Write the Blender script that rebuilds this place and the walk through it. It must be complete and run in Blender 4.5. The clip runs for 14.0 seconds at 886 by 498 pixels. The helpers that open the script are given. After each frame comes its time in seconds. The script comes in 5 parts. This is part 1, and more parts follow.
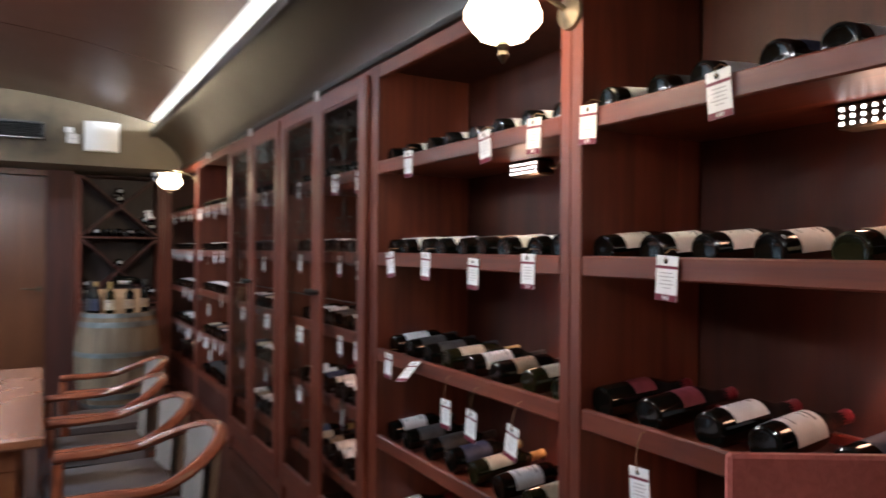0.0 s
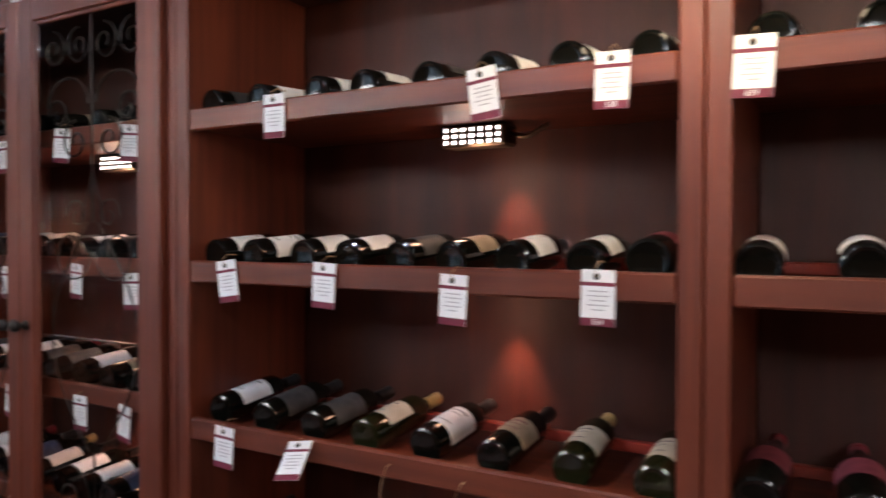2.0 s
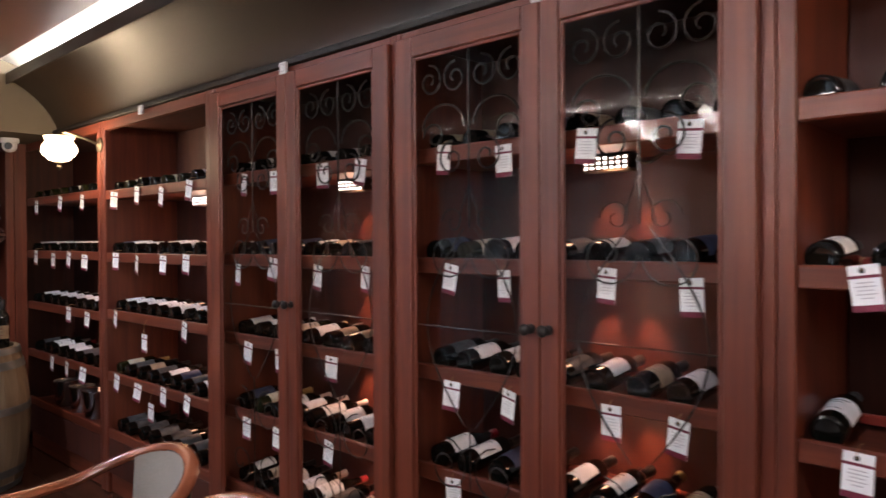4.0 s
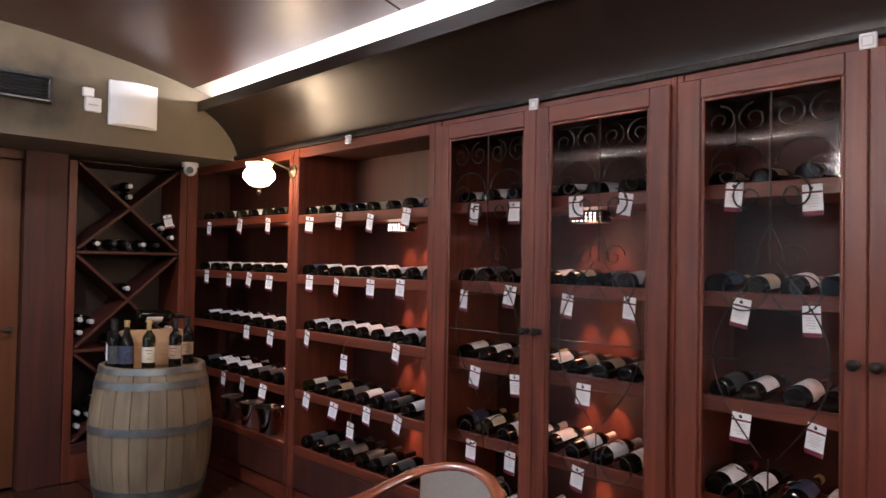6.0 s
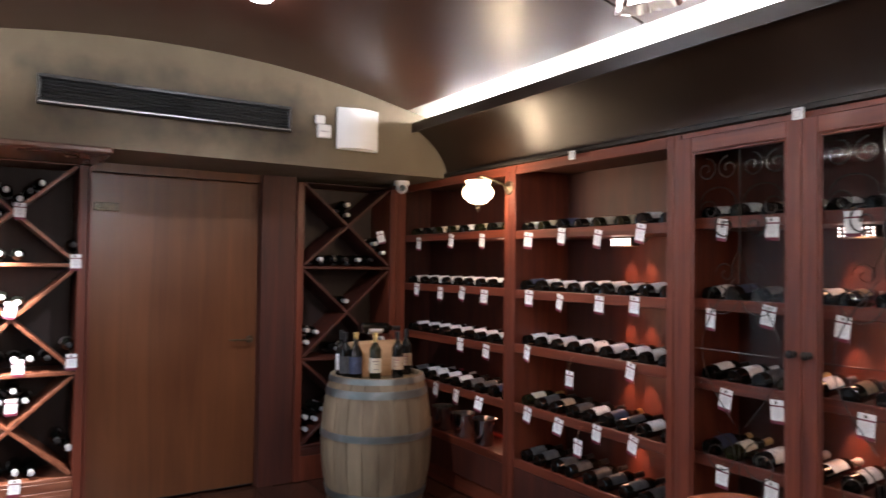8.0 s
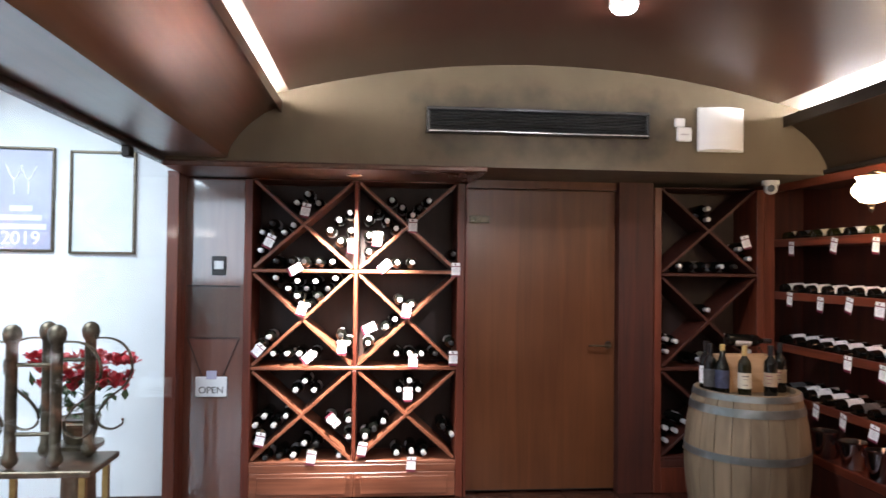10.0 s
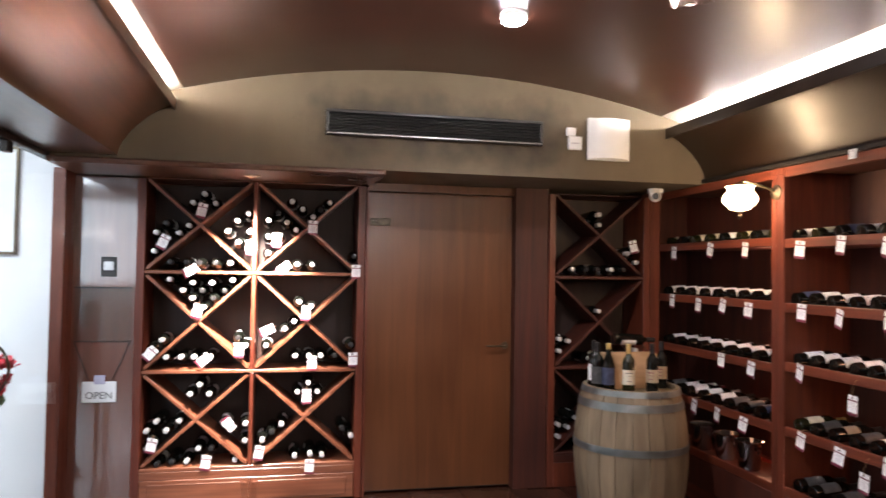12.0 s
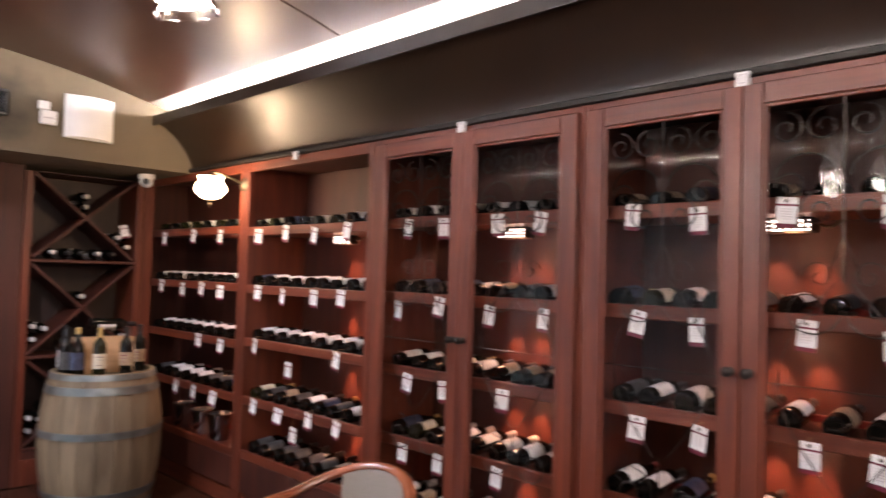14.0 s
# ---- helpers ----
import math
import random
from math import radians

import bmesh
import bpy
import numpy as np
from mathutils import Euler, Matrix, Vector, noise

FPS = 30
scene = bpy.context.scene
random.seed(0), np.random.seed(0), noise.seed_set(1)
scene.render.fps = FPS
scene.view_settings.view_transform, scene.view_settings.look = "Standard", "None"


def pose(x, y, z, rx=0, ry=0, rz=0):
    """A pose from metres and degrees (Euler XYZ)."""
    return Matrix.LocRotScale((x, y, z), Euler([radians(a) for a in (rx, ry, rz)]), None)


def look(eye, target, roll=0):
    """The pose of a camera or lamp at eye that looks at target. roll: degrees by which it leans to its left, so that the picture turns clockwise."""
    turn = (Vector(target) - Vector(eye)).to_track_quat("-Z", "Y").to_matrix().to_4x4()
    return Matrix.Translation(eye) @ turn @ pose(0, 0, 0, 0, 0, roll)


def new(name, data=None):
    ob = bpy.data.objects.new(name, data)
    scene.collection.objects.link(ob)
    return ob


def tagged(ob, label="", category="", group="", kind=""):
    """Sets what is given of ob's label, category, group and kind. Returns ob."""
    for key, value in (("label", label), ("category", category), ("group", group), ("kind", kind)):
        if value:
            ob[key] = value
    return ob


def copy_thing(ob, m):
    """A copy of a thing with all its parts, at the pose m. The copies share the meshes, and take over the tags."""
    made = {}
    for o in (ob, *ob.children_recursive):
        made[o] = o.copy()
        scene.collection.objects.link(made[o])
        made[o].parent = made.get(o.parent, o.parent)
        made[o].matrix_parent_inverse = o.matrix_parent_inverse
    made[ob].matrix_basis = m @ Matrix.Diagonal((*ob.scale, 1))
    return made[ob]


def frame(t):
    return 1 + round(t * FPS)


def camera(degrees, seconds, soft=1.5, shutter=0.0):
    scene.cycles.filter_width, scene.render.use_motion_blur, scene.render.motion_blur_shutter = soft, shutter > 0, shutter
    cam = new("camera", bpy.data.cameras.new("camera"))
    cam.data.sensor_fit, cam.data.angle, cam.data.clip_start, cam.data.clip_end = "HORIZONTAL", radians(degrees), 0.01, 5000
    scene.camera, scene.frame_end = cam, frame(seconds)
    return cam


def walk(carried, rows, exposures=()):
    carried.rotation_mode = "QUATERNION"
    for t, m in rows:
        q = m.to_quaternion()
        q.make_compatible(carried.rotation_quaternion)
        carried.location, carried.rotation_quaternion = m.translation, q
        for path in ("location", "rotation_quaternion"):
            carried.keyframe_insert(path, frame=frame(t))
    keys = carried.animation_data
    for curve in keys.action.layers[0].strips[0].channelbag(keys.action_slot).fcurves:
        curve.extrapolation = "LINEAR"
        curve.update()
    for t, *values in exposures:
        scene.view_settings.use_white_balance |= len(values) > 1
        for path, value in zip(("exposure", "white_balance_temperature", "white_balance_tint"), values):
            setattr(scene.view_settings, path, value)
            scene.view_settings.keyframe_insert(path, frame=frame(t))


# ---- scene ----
cam = camera(64.3, 14.0, soft=1.5, shutter=0.35)
ROWS = [
    (0, -0.0167, 0.0529, 1.3975, -29.77, 0.06, 0.40),
    (0.5, 0.0238, 0.3586, 1.4137, -47.39, -0.37, 0.40),
    (1, 0.0459, 0.6826, 1.4272, -63.29, -0.49, 0.60),
    (1.5, 0.0081, 0.9731, 1.4294, -65.67, -0.92, 0.40),
    (2, -0.0340, 1.2625, 1.4445, -60.91, -1.03, 0.10),
    (2.5, -0.1107, 1.4634, 1.4234, -54.36, -0.97, -0.10),
    (3, -0.2651, 1.6891, 1.4429, -50.68, -0.49, -0.00),
    (3.5, -0.3958, 1.8862, 1.4521, -49.08, -0.46, -0.10),
    (4, -0.4957, 2.1427, 1.4434, -47.13, -0.74, -0.30),
    (4.2, -0.5427, 2.2378, 1.4612, -46.34, -0.57, -0.10),
    (6.5, -1.2998, 2.7551, 1.4656, -44.05, 1.26, 1.00),
    (7, -1.3959, 2.8301, 1.4828, -43.66, 1.46, 1.00),
    (7.5, -1.4288, 2.8685, 1.4980, -38.52, 1.40, 0.80),
    (8, -1.4942, 2.9354, 1.5169, -32.29, 1.38, 0.70),
    (8.2, -1.5239, 2.9187, 1.5082, -28.78, 1.46, 0.70),
    (8.5, -1.5341, 2.9187, 1.5136, -24.15, 1.55, 0.50),
    (9, -1.5962, 2.9360, 1.5298, -17.25, 1.32, 0.60),
    (9.2, -1.6030, 2.9380, 1.5330, -14.60, 1.30, 0.60),
    (10, -1.6150, 2.9500, 1.5480, -5.20, 1.25, 0.65),
    (10.6, -1.6120, 2.9570, 1.5570, -1.70, 1.22, 0.68),
    (11.3, -1.5919, 2.9549, 1.5660, -4.19, 1.20, 0.70),
    (12, -1.5230, 2.8720, 1.5300, -12.07, 1.75, 0.88),
    (12.5, -1.4747, 2.7999, 1.5109, -18.19, 2.01, 1.00),
    (13.2, -1.3430, 2.5412, 1.5098, -28.12, 1.75, 1.20),
    (13.6, -1.2540, 2.4740, 1.4900, -36.80, 1.98, 1.40),
    (14, -1.1372, 2.4062, 1.4720, -45.91, 2.12, 1.60),
]
# seconds, stops, kelvin, tint
EXPOSURES = [(0.0, 0.47, 5500, 7), (2.0, 0.42, 5600, 8), (3.0, 0.48, 5650, 9), (4.2, 0.50, 6050, 15), (6.5, 0.40, 6050, 17), (8.0, 0.45, 6000, 15), (9.0, 0.52, 6000, 13), (11.0, 0.58, 6500, 16), (12.5, 0.74, 6600, 18), (13.0, 0.84, 6550, 19), (14.0, 0.90, 6500, 21)]
walk(cam, [(t, pose(x, y, z, 90 + pitch, 0, yaw) @ pose(0, 0, 0, 0, 0, roll)) for t, x, y, z, yaw, pitch, roll in ROWS], EXPOSURES)

# ---- world and light ----
world = bpy.data.worlds.new("world")
scene.world = world
world.use_nodes = True
world.node_tree.nodes["Background"].inputs["Color"].default_value = (0.05, 0.05, 0.06, 1)
world.node_tree.nodes["Background"].inputs["Strength"].default_value = 0.1


def lamp(name, kind, place, watts, colour, size=0.05, target=None, cone=60, blend=0.5, length=None):
    d = bpy.data.lights.new(name, kind)
    d.energy, d.color = watts, colour
    if kind == "AREA":
        d.size = size
        if length:
            d.shape, d.size_y = "RECTANGLE", length
    else:
        d.shadow_soft_size = size
    if kind == "SPOT":
        d.spot_size, d.spot_blend = radians(cone), blend
    ob = new(name, d)
    ob.matrix_world = look(place, target) if target else Matrix.Translation(place)
    return ob


WARM, COOL = (1.0, 0.72, 0.42), (0.9, 0.93, 1.0)
TUBE = (1.0, 0.96, 0.90)
# plan of the room, metres
FACE = 1.15                       # front of the wine cabinets
BACK = FACE + 0.43                # inside of their backs
END, RACK = 7.10, 7.684           # fascia over the end recess; front of the lattice racks
LEFT = -2.87                      # glass partition
NEAR = -1.3                       # wall behind the walker
HEAD = 2.15                       # underside of soffits and fascia
VX, VTOP, VR = -0.62, 2.752, 5.94  # axis, crown and radius of the vault


def vault_z(x):
    return VTOP - VR + math.sqrt(VR * VR - (x - VX) ** 2)


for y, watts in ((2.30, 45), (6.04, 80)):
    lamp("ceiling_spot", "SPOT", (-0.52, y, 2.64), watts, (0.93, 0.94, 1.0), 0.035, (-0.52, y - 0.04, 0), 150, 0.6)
lamp("rack_spot", "SPOT", (-1.77, 7.22, 2.06), 1250, (1.0, 0.90, 0.80), 0.03, (-1.77, 7.65, 1.48), 66, 1.0)
for x, y in ((0.94, 1.44), (0.94, 6.36)):
    lamp("wall_lamp_bulb", "POINT", (x, y, 1.96), 8, WARM, 0.06)
lamp("lobby_light", "AREA", (-4.1, 6.2, 2.72), 85, (0.86, 0.94, 1.0), 1.4, (-4.1, 6.2, 0), length=1.4)
# These two are unseen, added to brighten the lobby mirrored in the panel.
lamp("lobby_light", "AREA", (-4.4, 2.6, 2.72), 120, (0.84, 0.92, 1.0), 1.4, (-4.4, 2.6, 0), length=2.4)
lamp("lobby_window", "AREA", (-4.4, NEAR + 0.02, 1.95), 42, (0.80, 0.90, 1.0), 2.6, (-4.4, 6, 1.95), length=1.5)


# ---- materials ----
def material(name, rough=0.5, metal=0.0):
    m = bpy.data.materials.new(name)
    m.use_nodes = True
    b = m.node_tree.nodes["Principled BSDF"]
    b.inputs["Roughness"].default_value, b.inputs["Metallic"].default_value = rough, metal
    return m, m.node_tree, b


def grained(name, dark, light, scale, rough=0.35, bump=0.15, metal=0.0, blotch=0.35, coat=0.0, spread=0.12, vary=0.0, coords="Object"):
    """Two scales of noise, stretched by scale: fine grain and broad blotches, with a relief from the grain."""
    m, t, b = material(name, rough, metal)
    n, l = t.nodes, t.links
    co, mp = n.new("ShaderNodeTexCoord"), n.new("ShaderNodeMapping")
    mp.inputs["Scale"].default_value = scale
    l.new(co.outputs[coords], mp.inputs["Vector"])
    fine, broad, mix, ramp = n.new("ShaderNodeTexNoise"), n.new("ShaderNodeTexNoise"), n.new("ShaderNodeMix"), n.new("ShaderNodeValToRGB")
    fine.inputs["Scale"].default_value, fine.inputs["Detail"].default_value, fine.inputs["Distortion"].default_value = 1.0, 6, 0.6
    broad.inputs["Scale"].default_value, broad.inputs["Detail"].default_value = 1.7, 3
    l.new(mp.outputs["Vector"], fine.inputs["Vector"])
    l.new(co.outputs[coords], broad.inputs["Vector"])
    mix.data_type = "FLOAT"
    mix.inputs[0].default_value = blotch
    l.new(fine.outputs["Fac"], mix.inputs[2])
    l.new(broad.outputs["Fac"], mix.inputs[3])
    ramp.color_ramp.elements[0].position, ramp.color_ramp.elements[1].position = 0.5 - spread, 0.5 + spread
    ramp.color_ramp.elements[0].color, ramp.color_ramp.elements[1].color = (*dark, 1), (*light, 1)
    l.new(mix.outputs[0], ramp.inputs["Fac"])
    last = ramp.outputs["Color"]
    if vary:
        info, hue, mr = n.new("ShaderNodeObjectInfo"), n.new("ShaderNodeHueSaturation"), n.new("ShaderNodeMapRange")
        mr.inputs["To Min"].default_value, mr.inputs["To Max"].default_value = 1 - vary, 1 + vary
        l.new(info.outputs["Random"], mr.inputs["Value"])
        l.new(mr.outputs["Result"], hue.inputs["Value"])
        l.new(last, hue.inputs["Color"])
        last = hue.outputs["Color"]
    l.new(last, b.inputs["Base Color"])
    rr = n.new("ShaderNodeMapRange")
    rr.inputs["To Min"].default_value, rr.inputs["To Max"].default_value = max(rough - 0.08, 0.02), min(rough + 0.1, 1)
    l.new(broad.outputs["Fac"], rr.inputs["Value"])
    l.new(rr.outputs["Result"], b.inputs["Roughness"])
    bp = n.new("ShaderNodeBump")
    bp.inputs["Strength"].default_value, bp.inputs["Distance"].default_value = bump, 0.004
    l.new(fine.outputs["Fac"], bp.inputs["Height"])
    l.new(bp.outputs["Normal"], b.inputs["Normal"])
    b.inputs["Coat Weight"].default_value = coat
    b.inputs["Coat Roughness"].default_value = 0.2
    return m


def glow(name, colour, strength):
    m, t, b = material(name, 0.4)
    b.inputs["Base Color"].default_value = (0.8, 0.8, 0.8, 1)
    b.inputs["Emission Color"].default_value, b.inputs["Emission Strength"].default_value = (*colour, 1), strength
    return m


WOOD_V = grained("mahogany_upright", (0.074, 0.0135, 0.0058), (0.150, 0.0315, 0.0130), (28, 28, 1.6), 0.44, 0.08, coat=0.03)
WOOD_H = grained("mahogany_level", (0.076, 0.0145, 0.0063), (0.156, 0.0335, 0.0140), (28, 1.6, 28), 0.44, 0.08, coat=0.03)
# Lattice timber, lightened: some of the spot's light is put into the colour.
WOOD_X = grained("mahogany_cross_lit", (0.13, 0.042, 0.021), (0.25, 0.088, 0.045), (1.6, 28, 28), 0.36, 0.08, coat=0.2)
PANELWOOD = grained("polished_mahogany_panel", (0.105, 0.034, 0.018), (0.140, 0.046, 0.025), (20, 20, 1.6), 0.42, 0.004, coat=1.0)
PANELWOOD.node_tree.nodes["Principled BSDF"].inputs["Coat Roughness"].default_value = 0.07
PANELWOOD.node_tree.nodes["Principled BSDF"].inputs["Coat IOR"].default_value = 2.0
# Darker than the fronts: shade cast by the shelves is put into the colour.
BACKWOOD = grained("mahogany_back_shaded", (0.033, 0.0058, 0.0023), (0.068, 0.0130, 0.0049), (28, 12, 1.2), 0.58, 0.04)
DOORWOOD = grained("veneered_door", (0.090, 0.029, 0.0098), (0.145, 0.050, 0.0175), (14, 14, 0.7), 0.32, 0.04, coat=0.4)
# Shade inside the rack cells is put into this board's dark colour.
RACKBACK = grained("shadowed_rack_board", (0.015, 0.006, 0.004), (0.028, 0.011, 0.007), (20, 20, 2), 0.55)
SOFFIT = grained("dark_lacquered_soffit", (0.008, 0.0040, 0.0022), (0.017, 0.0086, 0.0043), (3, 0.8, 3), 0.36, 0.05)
BEAM = grained("brown_lacquered_beam", (0.066, 0.025, 0.013), (0.108, 0.043, 0.022), (20, 1.2, 20), 0.3, 0.05, coat=0.3)
VAULT = grained("lacquered_vault", (0.036, 0.0115, 0.0062), (0.064, 0.021, 0.0115), (1.6, 0.9, 1.6), 0.33, 0.008, coat=0.15, blotch=0.5, spread=0.3)
COVEWHITE = grained("cove_white", (0.72, 0.66, 0.56), (0.80, 0.74, 0.64), (4, 4, 4), 0.6)
PLASTER = grained("khaki_plaster", (0.082, 0.062, 0.038), (0.152, 0.117, 0.072), (5, 5, 2), 0.85, 0.3, blotch=0.72, spread=0.25)


def sooty(name, centre, half, reach):
    """The same plaster with a ragged smoke stain round a box of the given centre and half size."""
    m = PLASTER.copy()
    m.name = name
    n, l = m.node_tree.nodes, m.node_tree.links
    b = n["Principled BSDF"]
    co, sub, ab, sh, mx, ln, nz, ad, mr, mix = (n.new("ShaderNode" + k) for k in ("TexCoord", "VectorMath", "VectorMath", "VectorMath", "VectorMath", "VectorMath", "TexNoise", "Math", "MapRange", "Mix"))
    for v, op, second in ((sub, "SUBTRACT", centre), (ab, "ABSOLUTE", None), (sh, "SUBTRACT", half), (mx, "MAXIMUM", (0, 0, 0))):
        v.operation = op
        if second:
            v.inputs[1].default_value = second
    ln.operation = "LENGTH"
    l.new(co.outputs["Object"], sub.inputs[0])
    for a, c in ((sub, ab), (ab, sh), (sh, mx), (mx, ln)):
        l.new(a.outputs["Vector"], c.inputs[0])
    nz.inputs["Scale"].default_value, nz.inputs["Detail"].default_value = 7, 4
    l.new(co.outputs["Object"], nz.inputs["Vector"])
    ad.operation, ad.inputs[1].default_value = "MULTIPLY_ADD", -0.34
    l.new(nz.outputs["Fac"], ad.inputs[0])
    l.new(ln.outputs["Value"], ad.inputs[2])
    mr.inputs["From Min"].default_value, mr.inputs["From Max"].default_value = -0.17, reach - 0.17
    mr.inputs["To Min"].default_value, mr.inputs["To Max"].default_value = 0.75, 0.0
    l.new(ad.outputs[0], mr.inputs["Value"])
    mix.data_type, mix.blend_type = "RGBA", "MIX"
    l.new(mr.outputs["Result"], mix.inputs[0])
    l.new(b.inputs["Base Color"].links[0].from_socket, mix.inputs[6])
    mix.inputs[7].default_value = (0.022, 0.017, 0.012, 1)
    l.new(mix.outputs[2], b.inputs["Base Color"])
    return m


SOOTED = sooty("smoke_stained_plaster", (-0.60, END, 2.40), (0.68, 1.0, 0.06), 0.20)
LOBBYWALL = grained("lobby_white", (0.74, 0.77, 0.80), (0.82, 0.84, 0.86), (4, 4, 4), 0.7)
FLOOR = grained("dark_floorboards", (0.028, 0.0105, 0.006), (0.055, 0.020, 0.0115), (26, 1.4, 26), 0.22, 0.05, coat=0.3, vary=0.25)
TABLEWOOD = grained("table_wood", (0.26, 0.10, 0.045), (0.38, 0.16, 0.075), (18, 1.2, 18), 0.26, 0.04, coat=0.4)
CHAIRWOOD = grained("chair_wood", (0.17, 0.045, 0.02), (0.28, 0.085, 0.038), (8, 8, 8), 0.22, 0.02, coat=0.5)
CLOTH = grained("cream_upholstery", (0.22, 0.20, 0.18), (0.30, 0.27, 0.245), (300, 300, 300), 0.85, 0.4)
SEATCLOTH = grained("dark_seat_leather", (0.030, 0.014, 0.009), (0.055, 0.026, 0.016), (60, 60, 60), 0.5, 0.2)
OAK = grained("weathered_oak", (0.14, 0.100, 0.058), (0.26, 0.195, 0.122), (14, 14, 1.4), 0.6, 0.30, vary=0.09)
HOOP = grained("galvanised_hoop", (0.16, 0.18, 0.18), (0.27, 0.30, 0.30), (9, 9, 9), 0.42, 0.1, metal=0.8)
BOXWOOD = grained("pine_box", (0.36, 0.22, 0.11), (0.50, 0.32, 0.18), (3, 20, 20), 0.55)
IRON = grained("black_iron", (0.012, 0.011, 0.010), (0.03, 0.026, 0.023), (40, 40, 40), 0.45, 0.2, metal=0.6)
SCROLL = grained("wrought_iron_scrolls", (0.03, 0.026, 0.024), (0.075, 0.066, 0.06), (40, 40, 40), 0.3, 0.1, metal=0.85)
BRONZE = grained("aged_bronze", (0.075, 0.06, 0.042), (0.16, 0.13, 0.09), (30, 30, 30), 0.35, 0.2, metal=0.8)
BRASS = grained("old_brass", (0.35, 0.22, 0.07), (0.5, 0.34, 0.13), (30, 30, 30), 0.3, 0.1, metal=1.0)
STEEL = grained("brushed_steel", (0.45, 0.45, 0.45), (0.6, 0.6, 0.6), (60, 60, 6), 0.3, 0.1, metal=1.0)
DARKSTEEL = grained("polished_steel", (0.28, 0.28, 0.29), (0.42, 0.42, 0.43), (60, 60, 6), 0.16, 0.1, metal=1.0)
PLASTIC = grained("white_plastic", (0.70, 0.70, 0.70), (0.78, 0.78, 0.77), (3, 3, 3), 0.45, 0.0)
BLACK = grained("black_plastic", (0.012, 0.013, 0.014), (0.028, 0.029, 0.03), (6, 20, 20), 0.35, 0.1)
PAPER = grained("white_card", (0.82, 0.82, 0.82), (0.88, 0.88, 0.88), (60, 60, 60), 0.7, 0.05)
MAROON = grained("maroon_print", (0.13, 0.012, 0.03), (0.18, 0.02, 0.045), (60, 60, 60), 0.6, 0.0)
MENU = grained("maroon_leatherette", (0.30, 0.075, 0.060), (0.38, 0.100, 0.082), (90, 90, 90), 0.55, 0.15)
INK = grained("grey_print", (0.42, 0.40, 0.42), (0.55, 0.53, 0.55), (200, 200, 200), 0.7, 0.0)
STRING = grained("jute_string", (0.25, 0.14, 0.07), (0.4, 0.25, 0.14), (200, 200, 200), 0.9, 0.2)
PETAL = grained("red_petals", (0.35, 0.01, 0.02), (0.6, 0.03, 0.05), (30, 30, 30), 0.5)
LEAF = grained("green_leaves", (0.02, 0.05, 0.015), (0.05, 0.11, 0.03), (30, 30, 30), 0.5)
REDRAIL = grained("red_stained_rail", (0.25, 0.03, 0.02), (0.36, 0.05, 0.03), (20, 2, 20), 0.3, 0.05, coat=0.4)
BLUEPAPER = grained("blue_print", (0.36, 0.37, 0.50), (0.46, 0.47, 0.58), (3, 3, 3), 0.4)
GREYPAPER = grained("pale_print", (0.66, 0.70, 0.72), (0.76, 0.79, 0.8), (3, 3, 3), 0.4)


def clear(name, tint, rough=0.0):
    m, t, b = material(name, rough)
    b.inputs["Base Color"].default_value = (*tint, 1)
    b.inputs["Transmission Weight"].default_value, b.inputs["IOR"].default_value = 1.0, 1.45
    return m


def pane_glass(name, tint, mirror=0.6):
    """Thin clear glass: see-through, with a mirror that grows towards grazing views."""
    m = bpy.data.materials.new(name)
    m.use_nodes = True
    t = m.node_tree
    t.nodes.remove(t.nodes["Principled BSDF"])
    tr, gl, mx, lw, pw, ml = (t.nodes.new("ShaderNode" + s) for s in ("BsdfTransparent", "BsdfGlossy", "MixShader", "LayerWeight", "Math", "Math"))
    tr.inputs["Color"].default_value = (*tint, 1)
    gl.inputs["Roughness"].default_value = 0.02
    lw.inputs["Blend"].default_value = 0.5
    pw.operation, pw.inputs[1].default_value = "POWER", 5
    ml.operation, ml.inputs[1].default_value, ml.inputs[2].default_value = "MULTIPLY_ADD", mirror, 0.006
    t.links.new(lw.outputs["Facing"], pw.inputs[0])
    t.links.new(pw.outputs[0], ml.inputs[0])
    t.links.new(ml.outputs[0], mx.inputs[0])
    t.links.new(tr.outputs[0], mx.inputs[1])
    t.links.new(gl.outputs[0], mx.inputs[2])
    t.links.new(mx.outputs[0], t.nodes["Material Output"].inputs["Surface"])
    return m


PANE = pane_glass("door_pane", (0.95, 0.95, 0.94), 0.35)
PARTITION = pane_glass("partition_pane", (0.93, 0.97, 0.97))
BOTTLE_DARK = grained("dark_bottle_glass", (0.0022, 0.0026, 0.0022), (0.0045, 0.0052, 0.004), (4, 4, 4), 0.09, 0.0)
BOTTLE_GREEN = grained("olive_bottle_glass", (0.008, 0.009, 0.003), (0.016, 0.016, 0.006), (4, 4, 4), 0.09, 0.0)
SHADEGLASS = glow("lit_glass_shade", (1.0, 0.70, 0.40), 9)
TULIPGLASS = glow("lit_tulip_glass", (1.0, 0.90, 0.80), 3.2)
TULIPRIM = clear("clear_tulip_rim", (0.95, 0.9, 0.85), 0.15)
TUBEGLOW = glow("cove_tube", TUBE, 120)
SPOTGLOW = glow("spot_face", (0.9, 0.93, 1.0), 150)
DOTGLOW = glow("lit_perforation", (1.0, 0.82, 0.70), 7)
